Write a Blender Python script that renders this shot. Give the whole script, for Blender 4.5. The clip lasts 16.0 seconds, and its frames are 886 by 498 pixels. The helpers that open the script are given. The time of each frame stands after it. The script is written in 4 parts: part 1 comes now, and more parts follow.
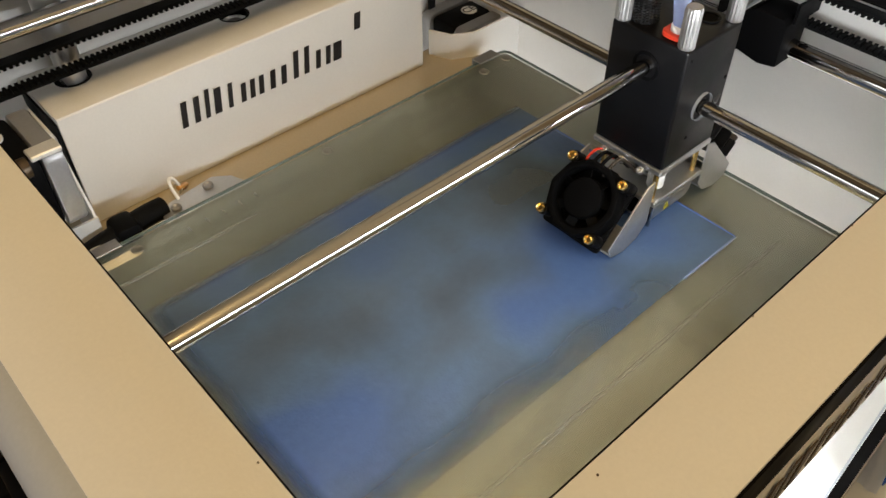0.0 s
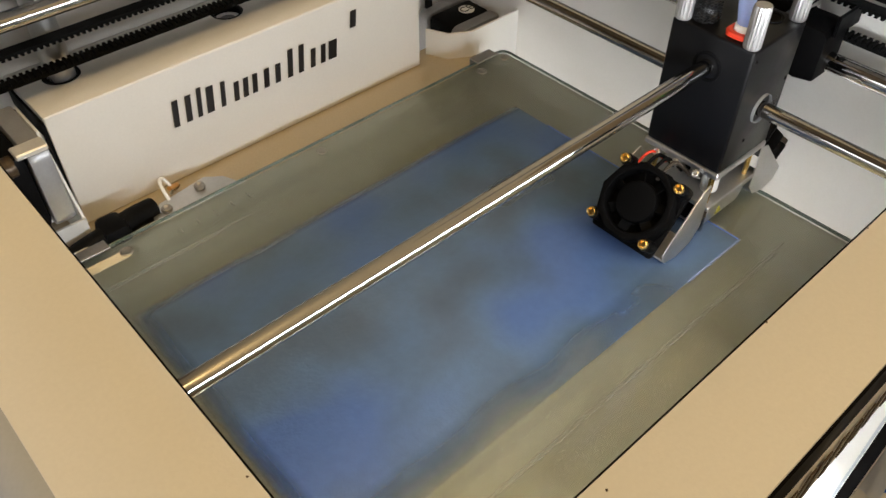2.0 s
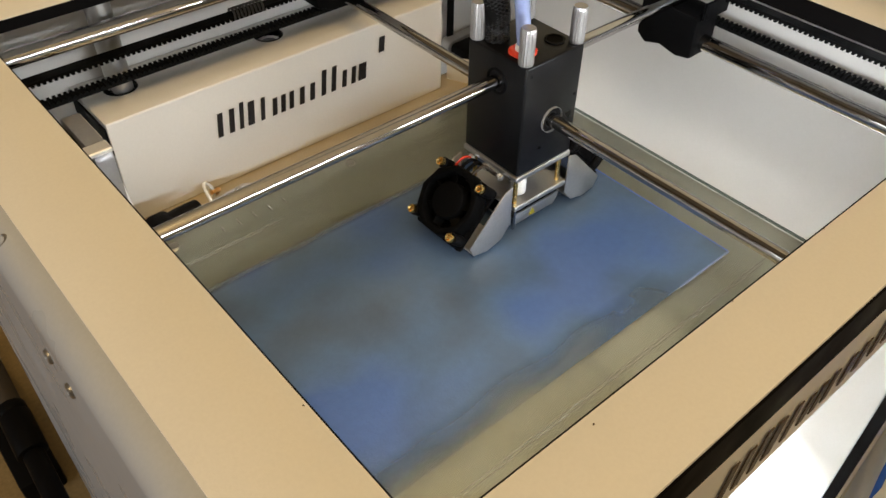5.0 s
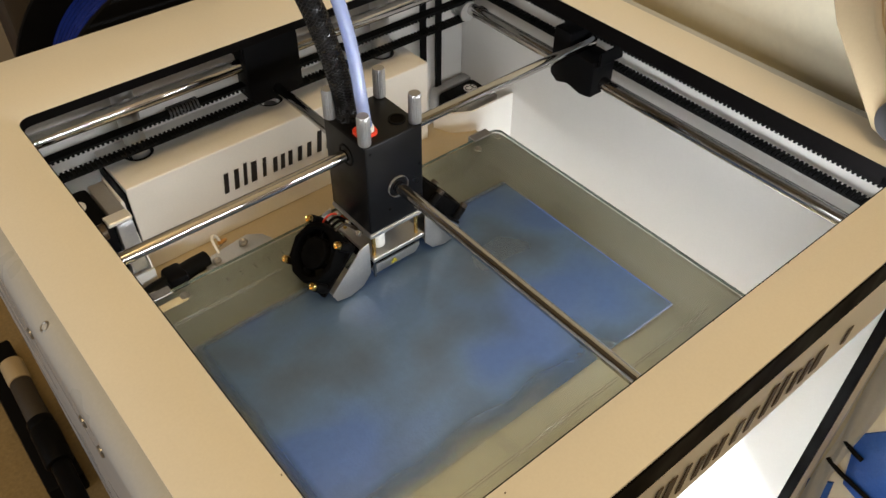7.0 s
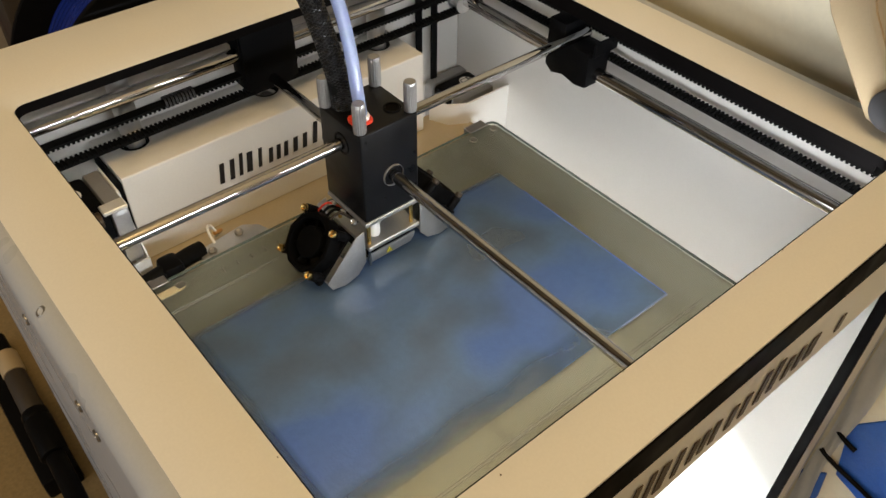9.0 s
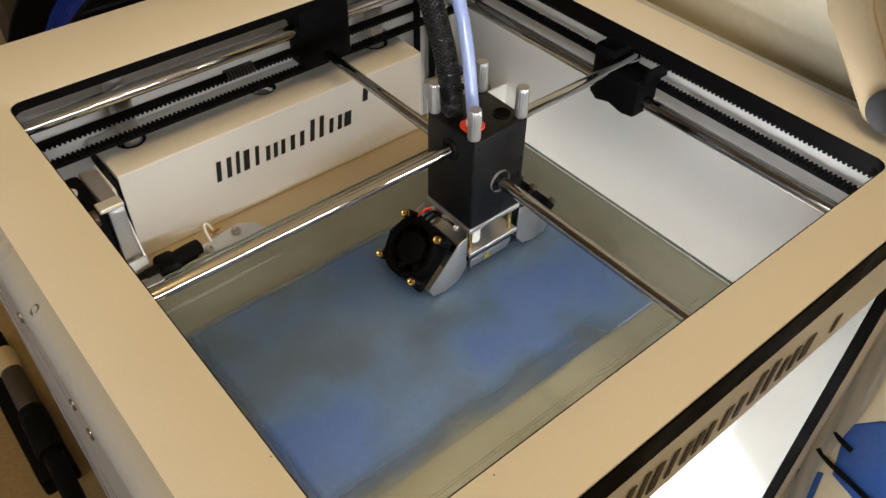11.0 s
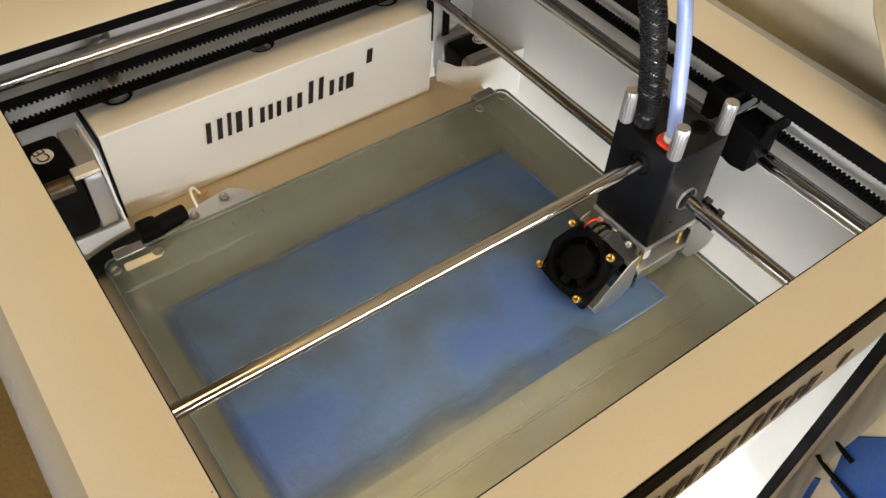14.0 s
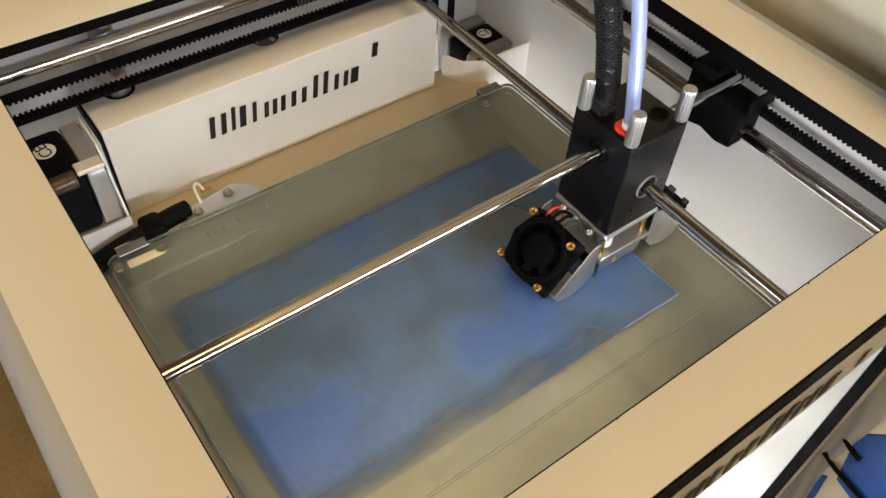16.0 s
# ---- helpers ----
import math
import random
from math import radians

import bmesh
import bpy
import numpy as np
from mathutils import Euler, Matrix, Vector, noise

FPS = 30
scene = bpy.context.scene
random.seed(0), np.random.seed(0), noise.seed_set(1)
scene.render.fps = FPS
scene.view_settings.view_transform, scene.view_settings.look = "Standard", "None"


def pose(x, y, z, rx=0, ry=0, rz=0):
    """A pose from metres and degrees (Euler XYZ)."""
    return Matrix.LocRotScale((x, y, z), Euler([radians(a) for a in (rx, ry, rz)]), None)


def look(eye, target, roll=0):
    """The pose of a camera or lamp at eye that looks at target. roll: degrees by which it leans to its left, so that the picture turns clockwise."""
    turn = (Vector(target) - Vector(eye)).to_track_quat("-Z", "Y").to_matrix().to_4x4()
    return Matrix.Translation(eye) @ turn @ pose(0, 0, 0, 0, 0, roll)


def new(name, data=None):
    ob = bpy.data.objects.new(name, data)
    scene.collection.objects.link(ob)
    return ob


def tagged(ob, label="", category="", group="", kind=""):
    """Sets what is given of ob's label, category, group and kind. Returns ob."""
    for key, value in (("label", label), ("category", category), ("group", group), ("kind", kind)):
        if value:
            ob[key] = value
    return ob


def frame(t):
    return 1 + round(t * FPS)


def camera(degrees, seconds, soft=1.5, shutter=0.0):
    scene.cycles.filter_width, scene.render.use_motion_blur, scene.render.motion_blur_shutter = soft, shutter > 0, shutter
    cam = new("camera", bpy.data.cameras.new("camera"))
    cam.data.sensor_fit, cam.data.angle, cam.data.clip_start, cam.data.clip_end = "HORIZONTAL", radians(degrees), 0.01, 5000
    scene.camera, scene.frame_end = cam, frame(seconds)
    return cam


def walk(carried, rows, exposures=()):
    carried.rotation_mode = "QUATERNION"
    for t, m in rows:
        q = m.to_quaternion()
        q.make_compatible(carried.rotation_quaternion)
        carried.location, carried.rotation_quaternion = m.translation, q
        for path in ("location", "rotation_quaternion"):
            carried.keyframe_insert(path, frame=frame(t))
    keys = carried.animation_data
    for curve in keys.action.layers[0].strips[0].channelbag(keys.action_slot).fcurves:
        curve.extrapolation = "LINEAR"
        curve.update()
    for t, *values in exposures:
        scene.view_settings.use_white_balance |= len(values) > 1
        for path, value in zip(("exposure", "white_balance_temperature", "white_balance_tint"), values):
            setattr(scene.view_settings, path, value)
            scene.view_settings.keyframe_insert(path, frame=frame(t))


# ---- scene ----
cam = camera(57.3, 16.0, soft=1.5)
PATH = [
    (0, look((-0.029, -0.313, 0.527), (0.914, 0.747, -0.883), -0.4)),
    (0.5, look((-0.028, -0.312, 0.527), (0.926, 0.739, -0.883), 0.0)),
    (1, look((-0.028, -0.312, 0.529), (0.921, 0.739, -0.884), 0.2)),
    (1.5, look((-0.027, -0.312, 0.528), (0.914, 0.742, -0.888), -0.2)),
    (2, look((-0.026, -0.308, 0.521), (0.93, 0.747, -0.883), 0.1)),
    (2.5, look((-0.026, -0.308, 0.522), (0.932, 0.748, -0.881), 0.2)),
    (3, look((-0.025, -0.308, 0.519), (0.92, 0.757, -0.885), -0.3)),
    (5.5, pose(-0.0536, -0.3433, 0.5561, 47.534, -0.930, -40.257)),
    (6, pose(-0.0484, -0.3527, 0.5886, 47.321, -0.589, -39.954)),
    (6.5, pose(-0.0428, -0.3519, 0.5962, 46.456, -0.756, -40.363)),
    (7, pose(-0.0457, -0.3532, 0.5990, 46.200, -0.391, -39.531)),
    (7.5, pose(-0.0467, -0.3526, 0.5976, 45.646, -0.565, -39.620)),
    (8, pose(-0.0478, -0.3523, 0.5974, 45.907, -0.759, -39.391)),
    (8.5, pose(-0.0470, -0.3571, 0.5997, 45.905, -0.473, -39.201)),
    (9, pose(-0.0482, -0.3557, 0.5964, 46.060, -0.694, -39.736)),
    (11.5, pose(-0.0450, -0.3565, 0.5966, 45.798, -0.895, -39.581)),
    (12, pose(-0.0295, -0.3505, 0.6013, 43.856, -0.822, -39.032)),
    (12.5, pose(-0.0162, -0.3420, 0.6028, 42.036, -1.226, -37.833)),
    (13, pose(-0.0116, -0.3409, 0.6024, 41.645, -1.812, -37.026)),
    (13.5, pose(-0.0129, -0.3371, 0.6008, 41.049, -2.405, -36.570)),
    (14, pose(-0.0120, -0.3365, 0.6002, 40.834, -2.139, -35.856)),
    (14.5, pose(-0.0179, -0.3325, 0.5987, 40.665, -2.344, -36.000)),
    (15, pose(-0.0158, -0.3333, 0.6003, 40.384, -2.339, -35.919)),
    (15.5, pose(-0.0137, -0.3310, 0.5980, 40.496, -2.255, -35.936)),
    (16, pose(-0.0155, -0.3286, 0.5968, 40.446, -2.540, -36.143)),
]
walk(cam, PATH, exposures=[(0, -0.11), (2, -0.06), (3, 0.04), (5.5, 0.0), (9, -0.04), (11.5, -0.09), (12.5, -0.11), (14, 0.02), (16, 0.06)])

# ---- world and lights ----
world = bpy.data.worlds.new("room_air")
scene.world = world
world.use_nodes = True
world.node_tree.nodes["Background"].inputs[0].default_value = (1.0, 0.86, 0.70, 1)
world.node_tree.nodes["Background"].inputs[1].default_value = 0.015
scene.view_settings.exposure = 0.0


def area_lamp(name, m, sx, sy, watts, colour):
    d = bpy.data.lights.new(name, "AREA")
    d.shape, d.size, d.size_y, d.energy, d.color = "RECTANGLE", sx, sy, watts, colour
    ob = new(name, d)
    ob.matrix_world = m
    return ob


# warm ceiling panel of the room, and the daylight of the window on the left wall
area_lamp("ceiling_lamp", look((-0.22, -0.75, 2.25), (0.10, -0.15, 0.35)), 1.2, 1.0, 23.5, (1.0, 0.71, 0.345))
area_lamp("window_light", look((-2.42, -0.3, 1.0), (0, -0.2, 0.5)), 1.6, 1.0, 23, (0.93, 0.95, 0.95))
# white light strip inside the printer, under the front beam
area_lamp("led_light_front", look((0.136, -0.279, 0.372), (0.136, 0.05, 0.55)), 0.24, 0.006, 0.64, (0.90, 0.95, 1.0))
# added fill with no strip of its own, whitens the chamber under the bed
area_lamp("chamber_fill", look((0.136, -0.22, 0.13), (0.15, -0.14, 0.02)), 0.24, 0.05, 2.0, (0.82, 0.91, 1.0))

# ---- materials ----


def mat(name, colour, rough=0.5, metal=0.0, var=0.08, scale=40.0, bump=0.0, bscale=400.0, coat=0.0, trans=0.0, ior=1.45, emit=None, spec=0.5, stretch=(1, 1, 1), fine=900.0):
    m = bpy.data.materials.new(name)
    m.use_nodes = True
    nt = m.node_tree
    b = nt.nodes["Principled BSDF"]
    b.inputs["Roughness"].default_value = rough
    b.inputs["Metallic"].default_value = metal
    b.inputs["IOR"].default_value = ior
    b.inputs["Specular IOR Level"].default_value = spec
    b.inputs["Transmission Weight"].default_value = trans
    b.inputs["Coat Weight"].default_value = coat
    if emit:
        b.inputs["Emission Color"].default_value = (*emit[:3], 1)
        b.inputs["Emission Strength"].default_value = emit[3]
    tc = nt.nodes.new("ShaderNodeTexCoord")
    mp = nt.nodes.new("ShaderNodeMapping")
    mp.inputs["Scale"].default_value = stretch
    nt.links.new(tc.outputs["Object"], mp.inputs["Vector"])
    n1 = nt.nodes.new("ShaderNodeTexNoise")
    n1.inputs["Scale"].default_value, n1.inputs["Detail"].default_value = scale, 4
    n2 = nt.nodes.new("ShaderNodeTexNoise")
    n2.inputs["Scale"].default_value, n2.inputs["Detail"].default_value = fine, 2
    for n in (n1, n2):
        nt.links.new(mp.outputs["Vector"], n.inputs["Vector"])
    add = nt.nodes.new("ShaderNodeMath")
    add.operation = "ADD"
    nt.links.new(n1.outputs["Fac"], add.inputs[0])
    nt.links.new(n2.outputs["Fac"], add.inputs[1])
    ramp = nt.nodes.new("ShaderNodeMapRange")
    ramp.inputs[1].default_value, ramp.inputs[2].default_value = 0.6, 1.4
    ramp.inputs[3].default_value, ramp.inputs[4].default_value = 1 - var, 1 + var
    nt.links.new(add.outputs[0], ramp.inputs[0])
    mul = nt.nodes.new("ShaderNodeVectorMath")
    mul.operation = "SCALE"
    mul.inputs[0].default_value = colour
    nt.links.new(ramp.outputs[0], mul.inputs["Scale"])
    nt.links.new(mul.outputs["Vector"], b.inputs["Base Color"])
    rr = nt.nodes.new("ShaderNodeMapRange")
    rr.inputs[1].default_value, rr.inputs[2].default_value = 0.3, 0.7
    rr.inputs[3].default_value, rr.inputs[4].default_value = max(0.0, rough - 0.25 * rough), min(1.0, rough + 0.25 * rough)
    nt.links.new(n1.outputs["Fac"], rr.inputs[0])
    nt.links.new(rr.outputs[0], b.inputs["Roughness"])
    if bump:
        n3 = nt.nodes.new("ShaderNodeTexNoise")
        n3.inputs["Scale"].default_value, n3.inputs["Detail"].default_value = bscale, 5
        nt.links.new(mp.outputs["Vector"], n3.inputs["Vector"])
        bp = nt.nodes.new("ShaderNodeBump")
        bp.inputs["Strength"].default_value, bp.inputs["Distance"].default_value = bump, 0.002
        nt.links.new(n3.outputs["Fac"], bp.inputs["Height"])
        nt.links.new(bp.outputs["Normal"], b.inputs["Normal"])
    return m


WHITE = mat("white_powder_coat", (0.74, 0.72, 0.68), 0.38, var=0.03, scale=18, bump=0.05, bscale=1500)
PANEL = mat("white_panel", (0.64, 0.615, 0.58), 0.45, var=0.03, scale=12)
# the sheet is white like the top; its grey shade is painted in
SIDE_SHADED = mat("white_side_shaded", (0.42, 0.44, 0.475), 0.30, var=0.05, scale=22)
STRIPE = mat("black_stripe", (0.0035, 0.003, 0.003), 0.6, var=0.15, spec=0.04)
BLACK = mat("black_anodised", (0.0035, 0.0035, 0.0042), 0.36, var=0.12, scale=60, bump=0.04, bscale=1800, spec=0.26)
PLASTIC = mat("black_plastic", (0.0035, 0.0035, 0.004), 0.5, var=0.15, scale=60, spec=0.07)
FANM = mat("dull_black_plastic", (0.003, 0.003, 0.0032), 0.62, var=0.15, scale=60, spec=0.035)
RUBBER = mat("belt_rubber", (0.005, 0.005, 0.005), 0.6, var=0.2, spec=0.08)
STEEL = mat("polished_steel", (0.47, 0.455, 0.44), 0.085, metal=1.0, var=0.02, scale=8, fine=200)
SATIN = mat("satin_steel", (0.55, 0.54, 0.52), 0.34, metal=0.85, var=0.05, scale=40)
SHEET = mat("sheet_aluminium", (0.62, 0.62, 0.62), 0.44, metal=1.0, var=0.08, scale=50)
KNURL = mat("knurled_aluminium", (0.42, 0.41, 0.40), 0.44, metal=1.0, var=0.08, scale=80)
BRASS = mat("brass", (0.72, 0.50, 0.18), 0.25, metal=1.0, var=0.1, scale=200)
BEDPLATE = mat("bed_plate_aluminium", (0.40, 0.405, 0.36), 0.36, metal=0.9, var=0.10, scale=9, stretch=(1, 1, 1), fine=500)
CARRIER = mat("bed_carrier_plate", (0.46, 0.39, 0.28), 0.50, metal=0.35, var=0.06, scale=14)
INK = mat("printed_ink", (0.012, 0.011, 0.012), 0.5, var=0.1)
INKB = mat("engraved_ink_brown", (0.05, 0.032, 0.018), 0.5, var=0.1)
CAPM = mat("pale_motor_cap", (0.38, 0.38, 0.39), 0.40, metal=0.6, var=0.08, scale=70)
BRIGHT = mat("bright_clip_metal", (0.88, 0.86, 0.82), 0.45, metal=0.6, var=0.05, scale=120)
COIL = mat("brown_winding", (0.075, 0.050, 0.028), 0.35, metal=0.4, var=0.45, scale=20, stretch=(1, 40, 1), fine=60)
MOTOR = mat("motor_casting", (0.34, 0.33, 0.32), 0.38, metal=0.8, var=0.12, scale=90)
LABEL = mat("white_label", (0.75, 0.75, 0.73), 0.5, var=0.04)
SLEEVE = mat("braided_sleeve", (0.004, 0.004, 0.004), 0.6, var=0.4, scale=300, spec=0.1)
BRAID = mat("braid_thread", (0.007, 0.007, 0.008), 0.30, var=0.5, scale=500, spec=0.4)
RED = mat("red_clip", (0.70, 0.05, 0.02), 0.4, var=0.08)
CERAM = mat("white_plastic", (0.78, 0.77, 0.74), 0.4, var=0.04)
BLUETAPE = mat("blue_masking_tape", (0.02, 0.10, 0.42), 0.6, var=0.15, scale=60, bump=0.3, bscale=300)
TABLE = mat("tan_table_covering", (0.25, 0.18, 0.085), 0.7, var=0.22, scale=30, bump=0.6, bscale=90, fine=300)
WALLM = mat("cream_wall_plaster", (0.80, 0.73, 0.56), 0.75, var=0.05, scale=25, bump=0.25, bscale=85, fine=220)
# dark tone for unseen walls and ceiling, to keep reflections in the rods dark
DARK_SHELL = mat("dark_shell_paint", (0.30, 0.25, 0.19), 0.8, var=0.04, scale=6)
BEIGE = mat("beige_plastic", (0.40, 0.31, 0.19), 0.42, var=0.04, scale=20)
GREYP = mat("grey_plastic", (0.20, 0.20, 0.21), 0.4, var=0.06)
KNOB = mat("dark_grey_plastic", (0.045, 0.045, 0.048), 0.4, var=0.08)
GREENLED = mat("green_led", (0.02, 0.4, 0.05), 0.3, emit=(0.03, 0.9, 0.12, 0.8))
LEDM = mat("led_strip", (0.9, 0.9, 0.9), 0.4, emit=(1.0, 0.97, 0.92, 3.0))
PAPER = mat("tan_card_sheet", (0.66, 0.57, 0.42), 0.7, var=0.05, scale=15)
BLUECAB = mat("blue_cable", (0.006, 0.016, 0.14), 0.22, var=0.3, scale=60)
DARK = mat("dark_brown_box", (0.035, 0.026, 0.018), 0.6, var=0.2)
COPPER = mat("kapton_orange", (0.45, 0.22, 0.06), 0.35, var=0.1)
WARN = mat("yellow_sticker", (0.42, 0.36, 0.03), 0.5, var=0.06)


def glass_material(name, colour, rough, bump=0.0, bscale=600):
    m = mat(name, colour, rough, trans=1.0, ior=1.5, var=0.03, scale=15, bump=bump, bscale=bscale)
    return m


GLASS = glass_material("bed_glass", (0.90, 0.925, 0.885), 0.085)
EDGE = mat("ground_glass_edge", (0.06, 0.085, 0.075), 0.55, var=0.1, spec=0.2)
TUBE = mat("translucent_tube", (0.50, 0.60, 0.92), 0.15, trans=0.55, ior=1.35, var=0.05)
CLEARP = mat("clear_plastic_line", (0.66, 0.70, 0.68), 0.2, trans=0.75, ior=1.4, var=0.05)
FILAMENT = mat("blue_filament", (0.10, 0.20, 0.62), 0.3, var=0.05)


# reflected haze and glow painted on the print: middle, reach, lean to grey
HAZE_SPOTS = (((0.104, -0.128), 0.038, 0.10), ((0.166, -0.174), 0.055, -0.13), ((0.048, -0.182), 0.045, -0.14), ((0.105, -0.170), 0.030, 0.05), ((0.200, -0.110), 0.05, -0.04))


def print_material():
    """Translucent blue first layers: patchy thickness over the plate, fine pebbled relief, reflected haze painted as
    colour.
    """
    m = bpy.data.materials.new("blue_print_layer")
    m.use_nodes = True
    nt = m.node_tree
    b = nt.nodes["Principled BSDF"]
    b.inputs["Roughness"].default_value = 0.28
    b.inputs["Specular IOR Level"].default_value = 0.6
    tc = nt.nodes.new("ShaderNodeTexCoord")
    big = nt.nodes.new("ShaderNodeTexNoise")
    big.inputs["Scale"].default_value, big.inputs["Detail"].default_value, big.inputs["Roughness"].default_value = 21, 1.5, 0.4
    nt.links.new(tc.outputs["Object"], big.inputs["Vector"])
    ramp = nt.nodes.new("ShaderNodeValToRGB")
    e = ramp.color_ramp.elements
    e[0].position, e[0].color = 0.34, (0.062, 0.115, 0.262, 1)
    e[1].position, e[1].color = 0.68, (0.110, 0.142, 0.182, 1)
    mid = ramp.color_ramp.elements.new(0.50)
    mid.color = (0.086, 0.138, 0.220, 1)
    fac = big.outputs["Fac"]
    # each spot paints a patch of reflected haze or glow into the colour
    for spot, reach, weight in HAZE_SPOTS:
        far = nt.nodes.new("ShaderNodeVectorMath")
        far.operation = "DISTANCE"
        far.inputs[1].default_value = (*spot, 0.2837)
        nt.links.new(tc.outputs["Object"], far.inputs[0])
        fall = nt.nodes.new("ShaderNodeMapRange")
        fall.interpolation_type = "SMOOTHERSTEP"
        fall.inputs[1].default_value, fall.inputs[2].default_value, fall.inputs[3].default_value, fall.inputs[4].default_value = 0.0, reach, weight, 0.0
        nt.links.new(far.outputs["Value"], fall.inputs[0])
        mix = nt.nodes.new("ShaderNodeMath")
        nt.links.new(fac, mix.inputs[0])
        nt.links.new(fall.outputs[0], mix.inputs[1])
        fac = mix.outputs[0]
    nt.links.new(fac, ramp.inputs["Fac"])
    fin = nt.nodes.new("ShaderNodeTexNoise")
    fin.inputs["Scale"].default_value, fin.inputs["Detail"].default_value = 240, 3
    nt.links.new(tc.outputs["Object"], fin.inputs["Vector"])
    fr = nt.nodes.new("ShaderNodeMapRange")
    fr.inputs[1].default_value, fr.inputs[2].default_value, fr.inputs[3].default_value, fr.inputs[4].default_value = 0.3, 0.7, 0.95, 1.05
    nt.links.new(fin.outputs["Fac"], fr.inputs[0])
    mul = nt.nodes.new("ShaderNodeVectorMath")
    mul.operation = "SCALE"
    nt.links.new(ramp.outputs["Color"], mul.inputs[0])
    nt.links.new(fr.outputs[0], mul.inputs["Scale"])
    nt.links.new(mul.outputs["Vector"], b.inputs["Base Color"])
    ns = nt.nodes.new("ShaderNodeTexNoise")
    ns.inputs["Scale"].default_value, ns.inputs["Detail"].default_value = 640, 4
    nt.links.new(tc.outputs["Object"], ns.inputs["Vector"])
    bp = nt.nodes.new("ShaderNodeBump")
    bp.inputs["Distance"].default_value = 0.0009
    # the layer is coarse and blistered round the front left corner
    away = nt.nodes.new("ShaderNodeVectorMath")
    away.operation = "DISTANCE"
    away.inputs[1].default_value = (0.055, -0.190, 0.2837)
    nt.links.new(tc.outputs["Object"], away.inputs[0])
    coarse = nt.nodes.new("ShaderNodeMapRange")
    coarse.inputs[1].default_value, coarse.inputs[2].default_value, coarse.inputs[3].default_value, coarse.inputs[4].default_value = 0.025, 0.085, 0.55, 0.10
    nt.links.new(away.outputs["Value"], coarse.inputs[0])
    nt.links.new(coarse.outputs[0], bp.inputs["Strength"])
    nt.links.new(ns.outputs["Fac"], bp.inputs["Height"])
    nt.links.new(bp.outputs["Normal"], b.inputs["Normal"])
    # the sheet thins out to clear towards its left and back margins
    sep = nt.nodes.new("ShaderNodeSeparateXYZ")
    nt.links.new(tc.outputs["Object"], sep.inputs[0])
    ex = nt.nodes.new("ShaderNodeMapRange")
    ex.inputs[1].default_value, ex.inputs[2].default_value = 0.0215, 0.030
    nt.links.new(sep.outputs["X"], ex.inputs[0])
    ey = nt.nodes.new("ShaderNodeMapRange")
    ey.inputs[1].default_value, ey.inputs[2].default_value = -0.0765, -0.082
    nt.links.new(sep.outputs["Y"], ey.inputs[0])
    mn = nt.nodes.new("ShaderNodeMath")
    mn.operation = "MULTIPLY"
    nt.links.new(ex.outputs[0], mn.inputs[0])
    nt.links.new(ey.outputs[0], mn.inputs[1])
    th = nt.nodes.new("ShaderNodeMapRange")
    th.inputs[1].default_value, th.inputs[2].default_value, th.inputs[3].default_value, th.inputs[4].default_value = 0.46, 0.66, 1.0, 0.6
    nt.links.new(big.outputs["Fac"], th.inputs[0])
    al = nt.nodes.new("ShaderNodeMath")
    al.operation = "MULTIPLY"
    # the front margin fades to clear too, but for the corner with the thick brim
    fy = nt.nodes.new("ShaderNodeMapRange")
    fy.inputs[1].default_value, fy.inputs[2].default_value = -0.2110, -0.194
    nt.links.new(sep.outputs["Y"], fy.inputs[0])
    fx = nt.nodes.new("ShaderNodeMapRange")
    fx.inputs[1].default_value, fx.inputs[2].default_value = 0.09, 0.20
    nt.links.new(sep.outputs["X"], fx.inputs[0])
    fm = nt.nodes.new("ShaderNodeMath")
    fm.operation = "MAXIMUM"
    nt.links.new(fy.outputs[0], fm.inputs[0])
    nt.links.new(fx.outputs[0], fm.inputs[1])
    fe = nt.nodes.new("ShaderNodeMath")
    fe.operation = "MULTIPLY"
    nt.links.new(mn.outputs[0], fe.inputs[0])
    nt.links.new(fm.outputs[0], fe.inputs[1])
    nt.links.new(fe.outputs[0], al.inputs[0])
    nt.links.new(th.outputs[0], al.inputs[1])
    fl = nt.nodes.new("ShaderNodeMapRange")
    fl.inputs[3].default_value, fl.inputs[4].default_value = 0.03, 0.96
    nt.links.new(al.outputs[0], fl.inputs[0])
    nt.links.new(fl.outputs[0], b.inputs["Alpha"])
    return m


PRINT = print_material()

# ---- mesh helpers ----


def mesh_of(bm, name, material, smooth=True):
    bmesh.ops.recalc_face_normals(bm, faces=bm.faces)
    me = bpy.data.meshes.new(name)
    bm.to_mesh(me)
    bm.free()
    me.materials.append(material)
    if smooth:
        me.shade_smooth()
        me.set_sharp_from_angle(angle=radians(35))
    return me


def part(name, bm, material, parent=None, label="", smooth=True):
    """One mesh object from a bmesh, under a thing or a part."""
    ob = new(name, mesh_of(bm, name, material, smooth))
    if parent:
        ob.parent = parent
    return tagged(ob, label)


def thing(name, x=0, y=0, z=0, label="", category="", group="", kind=""):
    ob = new(name)
    ob.empty_display_size = 0.01
    ob.location = (x, y, z)
    return tagged(ob, label, category, group, kind)


